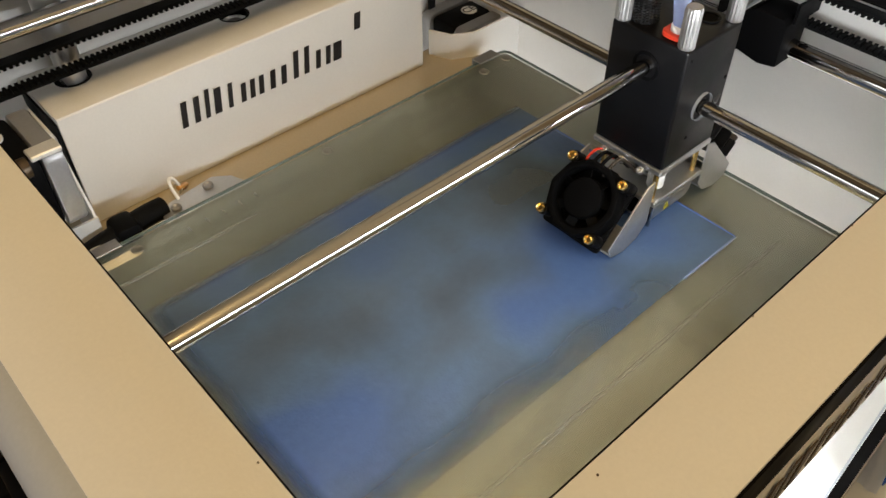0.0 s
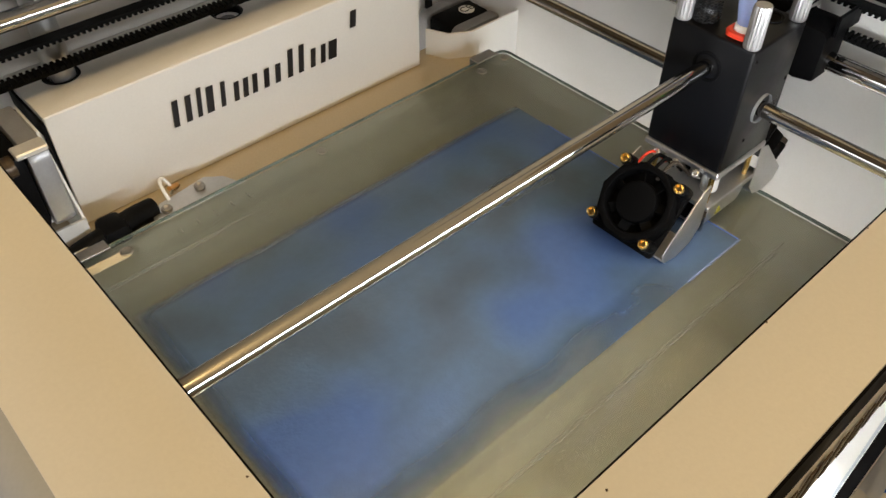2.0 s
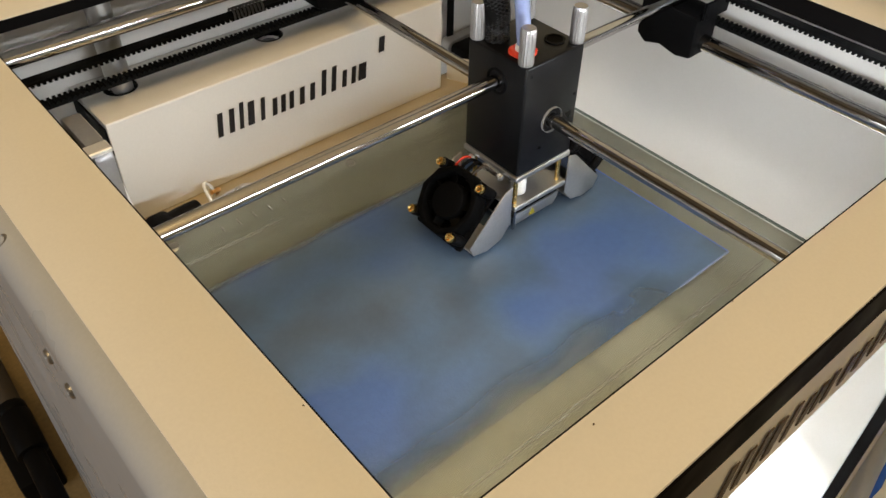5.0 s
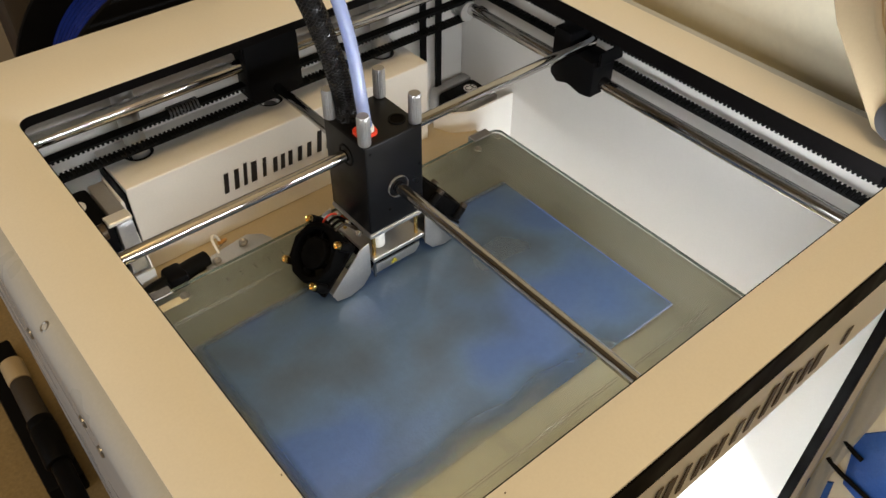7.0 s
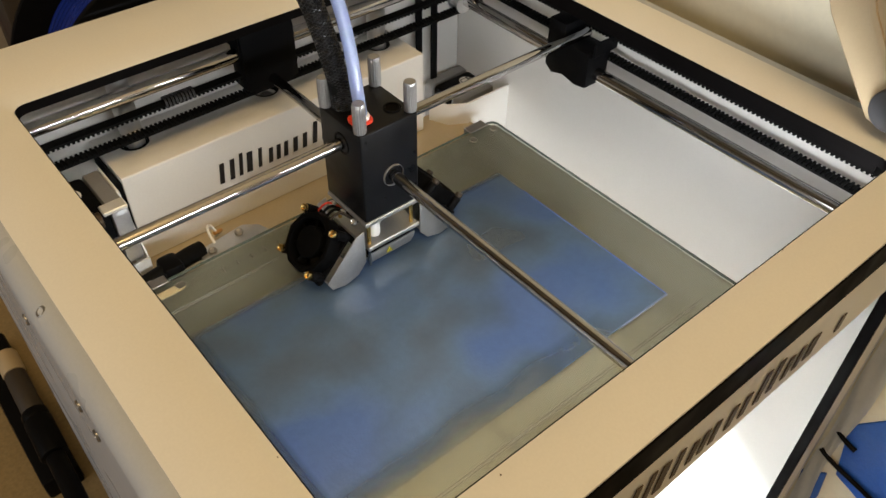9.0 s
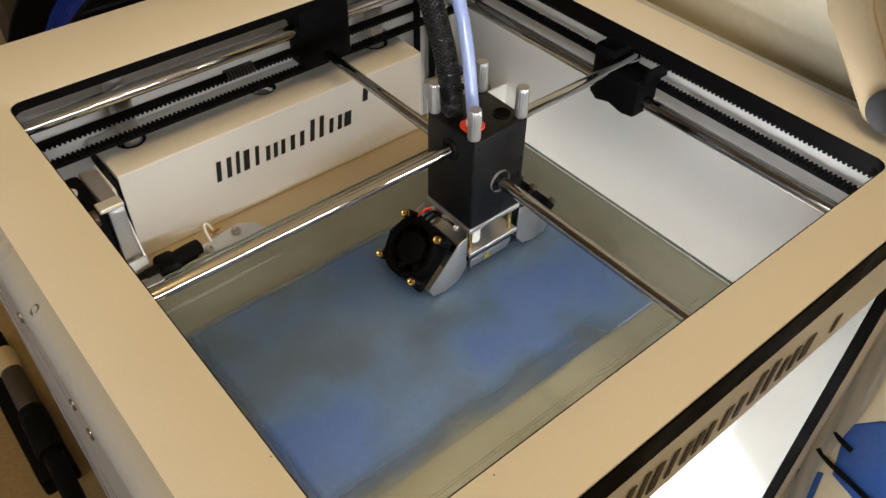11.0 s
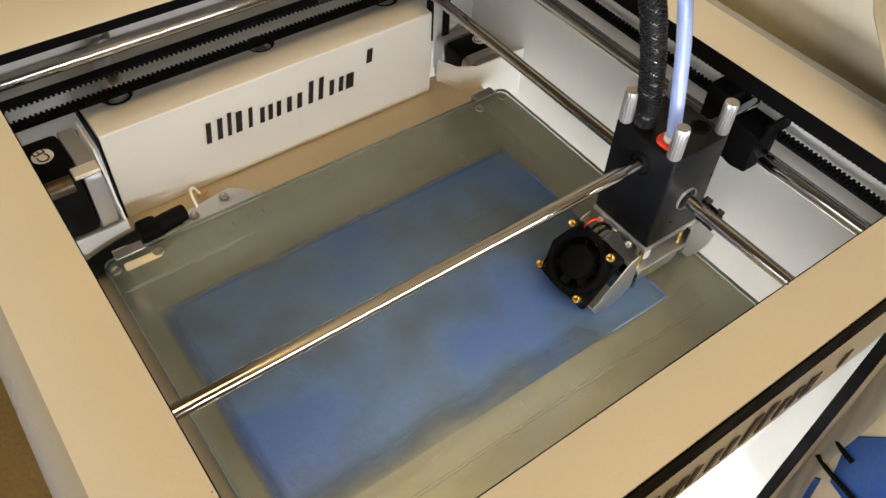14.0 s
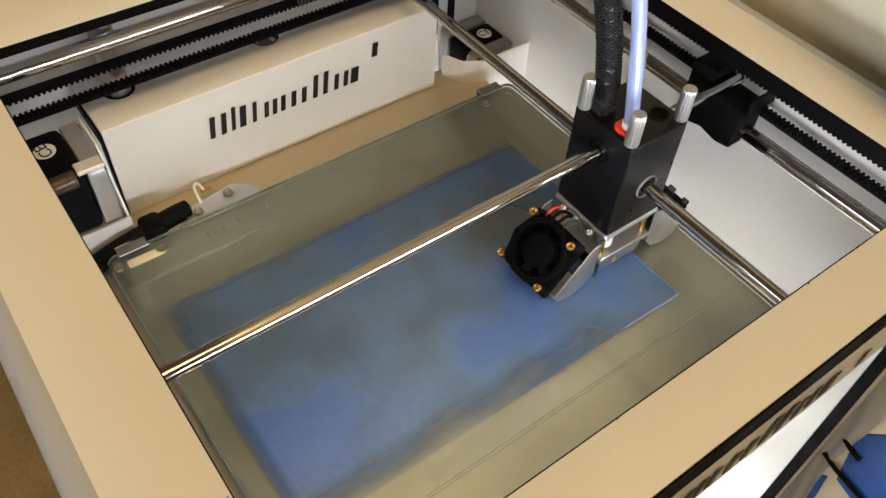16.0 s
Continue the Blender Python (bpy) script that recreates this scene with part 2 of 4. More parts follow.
def box(x0, x1, y0, y1, z0, z1, r=0.0, seg=2, bm=None):
    out = bm or bmesh.new()
    b = bmesh.new()
    bmesh.ops.create_cube(b, size=1, matrix=Matrix.Translation(((x0 + x1) / 2, (y0 + y1) / 2, (z0 + z1) / 2)) @ Matrix.Diagonal((x1 - x0, y1 - y0, z1 - z0, 1)))
    if r:
        bmesh.ops.bevel(b, geom=list(b.edges), offset=r, segments=seg, profile=0.5, affect="EDGES")
    if bm is None:
        out.free()
        return b
    join(out, b)
    return out


def join(bm, other, m=None):
    """Adds the faces of other to bm, and frees other."""
    if m is not None:
        bmesh.ops.transform(other, matrix=m, verts=other.verts)
    tmp = bpy.data.meshes.new("tmp")
    other.to_mesh(tmp)
    other.free()
    bm.from_mesh(tmp)
    bpy.data.meshes.remove(tmp)
    return bm


def rod(a, b, r, seg=24, r2=None, bevel=0.0, bm=None):
    """A cylinder or cone from a to b."""
    a, b = Vector(a), Vector(b)
    c = bmesh.new()
    bmesh.ops.create_cone(c, cap_ends=True, segments=seg, radius1=r, radius2=r if r2 is None else r2, depth=(b - a).length)
    if bevel:
        rim = [e for e in c.edges if abs(e.verts[0].co.z - e.verts[1].co.z) < 1e-7]
        bmesh.ops.bevel(c, geom=rim, offset=bevel, segments=2, profile=0.5, affect="EDGES")
    turn = (b - a).to_track_quat("Z", "Y").to_matrix().to_4x4()
    bmesh.ops.transform(c, matrix=Matrix.Translation((a + b) / 2) @ turn, verts=c.verts)
    return c if bm is None else join(bm, c)


def prism(outline, h0, h1, axis="z", bevel=0.0, holes=()):
    """A plate: the outline (and round holes as outlines) in a plane, from h0 to h1 along the axis."""
    bm = bmesh.new()
    loops = [outline, *holes]
    edges = []
    for lp in loops:
        vs = [bm.verts.new((p[0], p[1], h0)) for p in lp]
        edges += [bm.edges.new((vs[i], vs[(i + 1) % len(vs)])) for i in range(len(vs))]
    bmesh.ops.triangle_fill(bm, use_beauty=True, use_dissolve=False, edges=edges)
    ext = bmesh.ops.extrude_face_region(bm, geom=list(bm.faces))
    bmesh.ops.translate(bm, vec=(0, 0, h1 - h0), verts=[g for g in ext["geom"] if isinstance(g, bmesh.types.BMVert)])
    bmesh.ops.recalc_face_normals(bm, faces=bm.faces)
    if bevel:
        es = [e for e in bm.edges if len(e.link_faces) == 2 and e.calc_face_angle() > 0.9]
        bmesh.ops.bevel(bm, geom=es, offset=bevel, segments=2, profile=0.5, affect="EDGES")
    turn = {"z": Matrix.Identity(4), "y": Matrix(((1, 0, 0, 0), (0, 0, -1, 0), (0, 1, 0, 0), (0, 0, 0, 1))), "x": Matrix(((0, 0, 1, 0), (1, 0, 0, 0), (0, 1, 0, 0), (0, 0, 0, 1)))}[axis]
    bmesh.ops.transform(bm, matrix=turn, verts=bm.verts)
    return bm


def round_rect(x0, x1, y0, y1, r, n=6):
    pts = []
    for cx, cy, a in ((x1 - r, y1 - r, 0), (x0 + r, y1 - r, 90), (x0 + r, y0 + r, 180), (x1 - r, y0 + r, 270)):
        pts += [(cx + r * math.cos(radians(a + 90 * i / n)), cy + r * math.sin(radians(a + 90 * i / n))) for i in range(n + 1)]
    return pts


def ring(cx, cy, r, n=20):
    return [(cx + r * math.cos(2 * math.pi * i / n), cy + r * math.sin(2 * math.pi * i / n)) for i in range(n)]


def tube(points, r, seg=12):
    """A round tube along smooth points, through a curve turned to a mesh."""
    cu = bpy.data.curves.new("tmp", "CURVE")
    cu.dimensions, cu.bevel_depth, cu.bevel_resolution, cu.use_fill_caps = "3D", r, max(1, seg // 4), True
    sp = cu.splines.new("NURBS")
    sp.points.add(len(points) - 1)
    for p, q in zip(sp.points, points):
        p.co = (*q, 1)
    sp.use_endpoint_u, sp.order_u, sp.resolution_u = True, 3, 8
    ob = bpy.data.objects.new("tmp", cu)
    me = bpy.data.meshes.new_from_object(ob)
    bm = bmesh.new()
    bm.from_mesh(me)
    bpy.data.objects.remove(ob)
    bpy.data.curves.remove(cu)
    bpy.data.meshes.remove(me)
    return bm


def screw(r, h, slot=0.0):
    """A pan-head screw, upright, with a hex recess."""
    bm = rod((0, 0, -h), (0, 0, h), r, 20, bevel=r * 0.3)
    top = max(bm.faces, key=lambda f: f.calc_center_median().z + f.calc_area() * 1e3)
    res = bmesh.ops.inset_region(bm, faces=[top], thickness=r * 0.35)
    bmesh.ops.translate(bm, vec=(0, 0, -h * 0.8), verts=top.verts)
    return bm

# ---- the room ----
ZT, OW, OD = 0.388, 0.2724, 0.2704          # printer's top, and the width and depth of its opening
XL, XR, YF, YB = -0.0290, 0.2996, -0.2935, 0.055   # edges of the flat top
SL, SR = -0.0378, 0.3120                      # outer side faces


def room():
    def slab(name, x0, x1, y0, y1, z0, z1, m):
        return tagged(part(name, box(x0, x1, y0, y1, z0, z1), m, smooth=False), kind="structure")
    slab("wall_east", 0.330, 0.45, -2.5, 1.7, -0.75, 2.4, WALLM)
    # unseen sides added to close the room, dark to shape what the metal reflects
    slab("wall_north", -2.5, 0.35, 1.6, 1.7, -0.75, 2.4, DARK_SHELL)
    slab("wall_south", -2.5, 0.35, -2.6, -2.5, -0.75, 2.4, DARK_SHELL)
    slab("wall_west_low", -2.6, -2.5, -2.6, 1.7, -0.75, 0.45, DARK_SHELL)
    slab("wall_west_high", -2.6, -2.5, -2.6, 1.7, 1.55, 2.4, DARK_SHELL)
    slab("wall_west_south", -2.6, -2.5, -2.6, -1.15, 0.45, 1.55, DARK_SHELL)
    slab("wall_west_north", -2.6, -2.5, 0.55, 1.7, 0.45, 1.55, DARK_SHELL)
    slab("ceiling", -2.6, 0.45, -2.6, 1.7, 2.4, 2.5, DARK_SHELL)
    slab("floor", -2.6, 0.45, -2.6, 1.7, -0.85, -0.75, TABLE)
    t = thing("table", 0, 0, 0, "wide table with a mottled tan covering under the printer", "table")
    part("tabletop", box(-0.75, 0.328, -0.62, 0.75, -0.035, 0.0, 0.004), TABLE, t)
    for x in (-0.70, 0.28):
        for y in (-0.57, 0.70):
            part("leg", box(x - 0.03, x + 0.03, y - 0.03, y + 0.03, -0.75, -0.035, 0.003), DARK, t)


room()

# ---- printer body ----


def glyph_bars(parent, name, x0, z0, y, glyphs, material, tilt=0.12, thick=0.0004):
    """A word mark as plain upright bars: each glyph is (start, width, height, bars)."""
    for start, width, height, bars in glyphs:
        bm = bmesh.new()
        bw = width * {1: 0.80, 2: 0.30, 3: 0.20}[bars]
        for i in range(bars):
            bx = x0 + start + (width - bw) * (i / (bars - 1) if bars > 1 else 0.5) - (0 if bars > 1 else bw / 2)
            q = prism([(bx, z0), (bx + bw, z0), (bx + bw + tilt * height, z0 + height), (bx + tilt * height, z0 + height)], -y, -y + thick, "y")
            join(bm, q)
        part(name, bm, material, parent, smooth=False)


def printer():
    p = thing("printer", 0.136, -0.12, 0, "white desktop 3d printer with open top on table", "3d printer")
    pm = Matrix.Translation((-0.136, 0.12, 0))

    def add(name, bm, m, label="", smooth=True, under=p):
        bmesh.ops.transform(bm, matrix=pm, verts=bm.verts)
        return part(name, bm, m, under, label, smooth)
    # top frame with the rounded opening, and the black liner of its cut edge
    add("top_frame", prism(round_rect(XL, XR, YF, YB, 0.004, 3), ZT - 0.0045, ZT, "z", 0.0003, [round_rect(-0.0004, OW + 0.0004, -OD - 0.0004, 0.0004, 0.0064, 6)]), WHITE, "cream-lit white top frame")
    add("opening_liner", prism(round_rect(-0.0003, OW + 0.0003, -OD - 0.0003, 0.0003, 0.0063, 6), ZT - 0.0050, ZT - 0.0002, "z", 0, [round_rect(0, OW, -OD, 0, 0.006, 6)]), STRIPE, "black cut edge of the opening")
    add("belt_guard", box(OW + 0.0006, OW + 0.002, -OD + 0.006, -0.006, ZT - 0.0090, ZT - 0.0052), STRIPE, "black strip under the right beam")
    for x in (-0.0356, 0.3064):
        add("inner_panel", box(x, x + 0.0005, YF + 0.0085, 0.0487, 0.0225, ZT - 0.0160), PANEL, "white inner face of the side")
    # chips in the paint along the opening
    for x, y, r in ((-0.0014, -0.2280, 0.0003), (0.0450, -0.2735, 0.0003), (0.1010, -0.2710, 0.0003), (0.1450, -0.2710, 0.0003), (0.1900, -0.2710, 0.0004), (0.2180, -0.2709, 0.0003)):
        add("paint_chip", prism([(x + r * (1 + 0.4 * math.sin(5 * q + x * 900)) * math.cos(q), y + r * math.sin(q)) for q in (0.0, 0.9, 1.8, 2.7, 3.6, 4.5, 5.4)], ZT + 0.00005, ZT + 0.00012, "z"), INKB, "dark chip in the paint", False)
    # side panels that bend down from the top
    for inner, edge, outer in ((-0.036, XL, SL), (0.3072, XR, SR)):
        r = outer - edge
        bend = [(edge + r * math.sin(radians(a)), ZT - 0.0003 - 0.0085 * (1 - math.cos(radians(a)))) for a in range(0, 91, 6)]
        # grey colour stands for the shade on the bent white sheet
        add("side_panel", prism(bend + [(outer, 0.012), (inner, 0.012), (inner, ZT - 0.0150), (edge, ZT - 0.0066)], -YB, -YF, "y"), SIDE_SHADED, "white side panel with rounded shoulder, shade painted in grey")
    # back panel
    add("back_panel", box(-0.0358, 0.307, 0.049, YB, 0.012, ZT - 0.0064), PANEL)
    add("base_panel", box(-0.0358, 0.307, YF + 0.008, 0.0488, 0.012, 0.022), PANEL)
    # front: black stripe, lettered band, pillars and sill round the opening
    add("front_stripe", box(XL + 0.0005, XR - 0.0005, YF - 0.0006, YF + 0.004, ZT - 0.0178, ZT - 0.0011, 0.0005, 1), STRIPE, "black band along the front edge")
    add("front_band", box(XL, XR, YF, YF + 0.006, 0.3333, ZT - 0.0180, 0.0006, 1), WHITE, "front band with a word mark as bars")
    add("front_pillar", box(0.2906, SR, YF, YF + 0.006, 0.012, 0.3331, 0.0006, 1), WHITE)
    add("front_pillar", box(SL, -0.02, YF, YF + 0.006, 0.012, 0.3331, 0.0006, 1), WHITE)
    add("front_sill", box(-0.0198, 0.2904, YF, YF + 0.006, 0.012, 0.06, 0.0006, 1), WHITE)
    add("pillar_edge", box(0.2876, 0.2904, YF - 0.0003, YF + 0.0055, 0.0605, 0.3329), STRIPE, "black edge of the front opening")
    add("pillar_edge", box(-0.0198, -0.017, YF - 0.0003, YF + 0.0055, 0.0605, 0.3329), STRIPE, "black edge of the front opening")
    band = [(0.0, 0.011, 0.0165, 2), (0.0165, 0.0035, 0.0175, 1), (0.0235, 0.0055, 0.016, 1), (0.0325, 0.0035, 0.0155, 1), (0.0400, 0.016, 0.0125, 3), (0.0625, 0.012, 0.0125, 2), (0.0805, 0.012, 0.0175, 2), (0.0985, 0.011, 0.0125, 2), (0.116, 0.007, 0.0125, 1), (0.1385, 0.0045, 0.009, 1)]
    glyph_bars(p, "word_mark_bar", 0.0785 - 0.136, 0.3425, YF - 0.0004 + 0.12, band, INKB)
    # light strips inside
    add("light_strip", box(0.01, 0.262, -0.2852, -0.2822, 0.366, 0.376, 0.0008, 1), LEDM, "white light strip under the front beam")
    # axis rods of the frame, along x at the back and front, along y at the sides
    add("axis_rod", rod((-0.034, 0.0215, 0.361), (0.3055, 0.0215, 0.361), 0.004), STEEL, "polished steel axis rod")
    add("axis_rod", rod((-0.034, -0.2815, 0.355), (0.3055, -0.2815, 0.355), 0.004), STEEL, "polished steel axis rod")
    add("axis_rod", rod((0.286, YF + 0.007, 0.343), (0.286, 0.0485, 0.343), 0.004), STEEL, "polished steel axis rod")
    add("axis_rod", rod((-0.0136, YF + 0.007, 0.343), (-0.0136, 0.0485, 0.343), 0.004), STEEL, "polished steel axis rod")
    # toothed belts
    def belt(a, b, drop, w, up):
        """A flat belt from a to b (along x or y) with teeth on one side."""
        a, b = Vector(a), Vector(b)
        d = (b - a).normalized()
        n = int((b - a).length / 0.0026)
        side = Vector((0, 0, 1)).cross(d)
        bm = bmesh.new()
        def bx(c0, c1, z0, z1, k):
            vs = [bm.verts.new(c + side * s * k / 2 + Vector((0, 0, z))) for c in (c0, c1) for s in (-1, 1) for z in (z0, z1)]
            for f in ((0, 1, 3, 2), (4, 6, 7, 5), (0, 4, 5, 1), (2, 3, 7, 6), (0, 2, 6, 4), (1, 5, 7, 3)):
                bm.faces.new([vs[i] for i in f])
        bx(a, b, -0.0007, 0.0007, w)
        for i in range(n):
            z0, z1 = (-0.0019, -0.00068) if up < 0 else (0.00068, 0.0019)
            bx(a + d * (0.0026 * i + 0.0005), a + d * (0.0026 * i + 0.0019), z0, z1, w * 0.97)
        return bm
    for z, up in ((0.3645, -1), (0.3500, 1)):
        add("toothed_belt", belt((0.2965, YF + 0.01, z), (0.2965, 0.046, z), 0, 0.006, up), RUBBER, "black toothed belt", False)
    for z, up in ((0.3486, -1), (0.3352, 1)):
        add("toothed_belt", belt((-0.03, 0.0214, z), (0.303, 0.0214, z), 0, 0.0062, up), RUBBER, "black toothed belt", False)
    # pulleys where the rods end
    for x, y, z, ax in ((0.2965, 0.0425, 0.355, "x"), (0.2835, 0.0214, 0.3419, "y"), (-0.02, 0.0214, 0.3419, "y")):
        d = Vector((0.004, 0, 0)) if ax == "x" else Vector((0, 0.004, 0))
        c = Vector((x, y, z))
        bm = rod(c - d, c + d, 0.0052, 20)
        rod(c - d * 1.3, c - d, 0.0068, 20, bm=bm)
        rod(c + d, c + d * 1.3, 0.0068, 20, bm=bm)
        add("pulley", bm, SHEET, "aluminium belt pulley")
    # short upright belts to the motor in the back corner, and the bushing there
    for x in (0.2620, 0.2755):
        add("motor_belt", box(x, x + 0.005, 0.0405, 0.0419, 0.275, 0.356), RUBBER, "upright black drive belt")
    add("bushing", rod((0.286, 0.030, 0.343), (0.286, 0.0375, 0.343), 0.0085, 24, bevel=0.001), CERAM, "white plastic rod bushing")
    # upright rods of the lift and the top of its spindle
    for x, y in ((0.0560, 0.0325), (0.2235, 0.0335)):
        add("lift_rod", rod((x, y, 0.03), (x, y, ZT - 0.0066), 0.0060, 28), SATIN, "upright satin steel rod")
        add("rod_holder", box(x - 0.010, x + 0.010, y - 0.002, 0.0488, ZT - 0.016, ZT - 0.0066, 0.001, 1), GREYP)
    add("spindle", rod((0.1395, 0.0325, 0.03), (0.1395, 0.0325, 0.3215), 0.004, 20), GREYP, "threaded lift spindle end")
    # screws on the sloping shoulder and the side panel
    s = screw(0.0023, 0.0006)
    bmesh.ops.transform(s, matrix=pose(-0.0338, -0.1262, ZT - 0.0022, 0, -34, 0), verts=s.verts)
    add("panel_screw", s, MOTOR, "steel screw head")
    for y in (-0.105, -0.155, -0.17, -0.245):
        s = screw(0.0024, 0.0010)
        bmesh.ops.transform(s, matrix=pose(SL, y, ZT - 0.022, 0, -90, 0), verts=s.verts)
        add("panel_screw", s, MOTOR, "steel screw head")
    for x in (SL + 0.02, SR - 0.02):
        for y in (YF + 0.03, YB - 0.03):
            add("foot", rod((x, y, 0.0), (x, y, 0.012), 0.012, 20, bevel=0.002), PLASTIC)
    return p


printer()


def z_cover():
    """The folded white cover over the lift rods, with its word mark as bars."""
    c = thing("lift_cover", 0.138, 0.0056, 0.2672, "folded white metal cover with black marks behind the bed", "cover")
    x0, x1, y0, y1, z0, z1, t = -0.1016, 0.1016, 0.0, 0.0425, -0.0006, 0.0582, 0.0012
    holes = [ring(-0.0822, 0.0269, 0.0085), ring(0.0015, 0.0269, 0.0080), ring(0.0857, 0.0279, 0.0085)]
    part("top_sheet", prism([(x0, y0), (x1, y0), (x1, y1), (x0, y1)], z1 - t, z1, "z", 0.0003, holes), WHITE, c)
    part("front_sheet", box(x0, x1, y0 - 0.0003, y0 + t, z0, z1 - t + 0.0008, 0.0003, 1), WHITE, c)
    part("end_sheet", box(x1 - t, x1 - 0.0001, y0 + t, y1, z0, z1 - t - 0.0001), WHITE, c)
    # the left end is open; black strips stand for the shade in its gap
    part("end_gap_dark", box(x0 - 0.0012, x0 - 0.0001, y0 + 0.0005, y0 + 0.006, z0 - 0.004, z1 - 0.003), PLASTIC, c, "black strip painted in for the dark gap at the open end")
    part("end_gap_dark", box(x0 - 0.0012, x0 - 0.0001, y0 + 0.0062, y1 - 0.004, z1 - 0.012, z1 - 0.003), PLASTIC, c, "black strip painted in for the dark gap at the open end")
    for hx, hy, _ in ((-0.0822, 0.0269, 0), (0.0015, 0.0269, 0), (0.0857, 0.0279, 0)):
        bm = prism(ring(hx, hy, 0.0083), z1 - 0.004, z1 - 0.0002, "z", 0, [ring(hx, hy, 0.0068)])
        part("grommet", bm, PLASTIC, c, "black hole edge")
    marks = [(0.0, 0.0095, 0.0135, 2), (0.0135, 0.0028, 0.0150, 1), (0.0190, 0.0045, 0.0135, 1), (0.0262, 0.0028, 0.0130, 1), (0.0325, 0.0130, 0.0100, 3), (0.0495, 0.0095, 0.0100, 2), (0.0635, 0.0095, 0.0148, 2), (0.0775, 0.0090, 0.0100, 2), (0.0905, 0.0062, 0.0100, 1), (0.1050, 0.0045, 0.0090, 1)]
    glyph_bars(c, "word_mark_bar", 0.0885 - 0.138, 0.0285, -0.0009, marks[:-1], INK)
    glyph_bars(c, "word_mark_bar", 0.0885 - 0.138, 0.0410, -0.0009, marks[-1:], INK)


z_cover()

# ---- heated bed, glass and print ----
ZG = 0.2828


def bed():
    b = thing("heated_bed", 0.14, -0.147, 0.2600, "aluminium heated bed with screws on a carrier plate", "print bed")
    m = Matrix.Translation((-0.14, 0.147, -0.2600))

    def add(name, bm, mt, label="", smooth=True):
        bmesh.ops.transform(bm, matrix=m, verts=bm.verts)
        return part(name, bm, mt, b, label, smooth)
    add("carrier_plate", box(0.005, 0.272, -0.262, 0.018, 0.2605, 0.2664, 0.0008, 1), CARRIER, "brownish metal carrier plate")
    add("carrier_arm", box(0.06, 0.08, 0.0042, 0.047, 0.2500, 0.2603), CARRIER)
    add("carrier_arm", box(0.20, 0.22, 0.0042, 0.047, 0.2500, 0.2603), CARRIER)
    add("bed_plate", prism(round_rect(0.0119, 0.2681, -0.2618, -0.0333, 0.0046), 0.2756, 0.2786, "z", 0.0004), BEDPLATE, "grey aluminium plate under glass")
    tab = [(0.0555, -0.0345), (0.0575, -0.0235), (0.0635, -0.0185), (0.0880, -0.0150), (0.0955, -0.0205), (0.1010, -0.0345)]
    add("connector_tab", prism(tab, 0.2757, 0.2785, "z", 0.0003), SHEET, "aluminium tab with two screws")
    for x, y in ((0.083, -0.0206), (0.0640, -0.0250)):
        s = screw(0.0026, 0.0010)
        bmesh.ops.transform(s, matrix=pose(x, y, 0.2794), verts=s.verts)
        add("tab_screw", s, MOTOR, "steel screw head")
    for x, y in ((0.0378, -0.0395), (0.0155, -0.0395), (0.1392, -0.0390), (0.2450, -0.0400), (0.2640, -0.0385)):
        s = screw(0.0028, 0.0003)
        bmesh.ops.transform(s, matrix=pose(x, y, 0.2788), verts=s.verts)
        add("bed_screw", s, MOTOR, "countersunk steel screw")
    for x in (0.03, 0.14, 0.25):
        for y in (-0.05, -0.24):
            add("spring", rod((x, y, 0.2665), (x, y, 0.2755), 0.004, 12), SHEET)
    # wires at the tab
    add("wire", tube([(0.068, -0.020, 0.279), (0.067, -0.014, 0.286), (0.071, -0.010, 0.285), (0.074, -0.012, 0.277), (0.075, -0.004, 0.269)], 0.0008), CERAM, "thin white wire loop")
    add("wire", tube([(0.072, -0.012, 0.2785), (0.080, -0.008, 0.276), (0.078, -0.002, 0.269)], 0.0012), COPPER, "thin brown wire")
    add("cable_sleeve", tube([(0.060, -0.0195, 0.2785), (0.050, -0.0215, 0.2805), (0.040, -0.0255, 0.2815), (0.026, -0.0262, 0.2800), (0.014, -0.0268, 0.2775), (0.004, -0.0262, 0.2735), (-0.010, -0.0255, 0.2690)], 0.0052, 16), SLEEVE, "black sleeved bed cable")
    add("cable_clamp", box(0.0335, 0.0455, -0.0318, -0.0178, 0.2745, 0.2868, 0.0030), PLASTIC, "black cable clamp")


bed()


def glass():
    g = part("glass_plate", prism(round_rect(0.0115, 0.2685, -0.2622, -0.0329, 0.005), ZG - 0.0040, ZG, "z", 0), GLASS)
    tagged(g, "clear greenish glass plate clipped on the heated bed", "glass plate")
    g.visible_shadow = False
    part("yellowed_patch", box(0.0200, 0.0385, -0.0430, -0.0378, 0.27864, 0.27876), PAPER, g, "small yellowed sticker patch")
    part("ground_edge", prism(round_rect(0.0112, 0.2688, -0.2625, -0.0326, 0.0053), ZG - 0.0038, ZG - 0.0002, "z", 0, [round_rect(0.01151, 0.26849, -0.26219, -0.03291, 0.005)]), EDGE, g, "dark green ground edge")
    for x in (0.0255, 0.2535):
        c = thing("glass_clip", x, -0.0325, ZG, "folded steel clip holding the glass edge", "clip", "glass clips")
        part("top_leaf", box(-0.0075, 0.0075, -0.0035, 0.0028, 0.0002, 0.0010, 0.0003, 1), MOTOR, c)
        part("back_leaf", box(-0.0075, 0.0075, 0.0028, 0.0036, -0.0060, 0.0010, 0.0003, 1), MOTOR, c)
        part("lip", rod((-0.0075, -0.0035, 0.0010), (0.0075, -0.0035, 0.0010), 0.0005, 10), MOTOR, c)


glass()


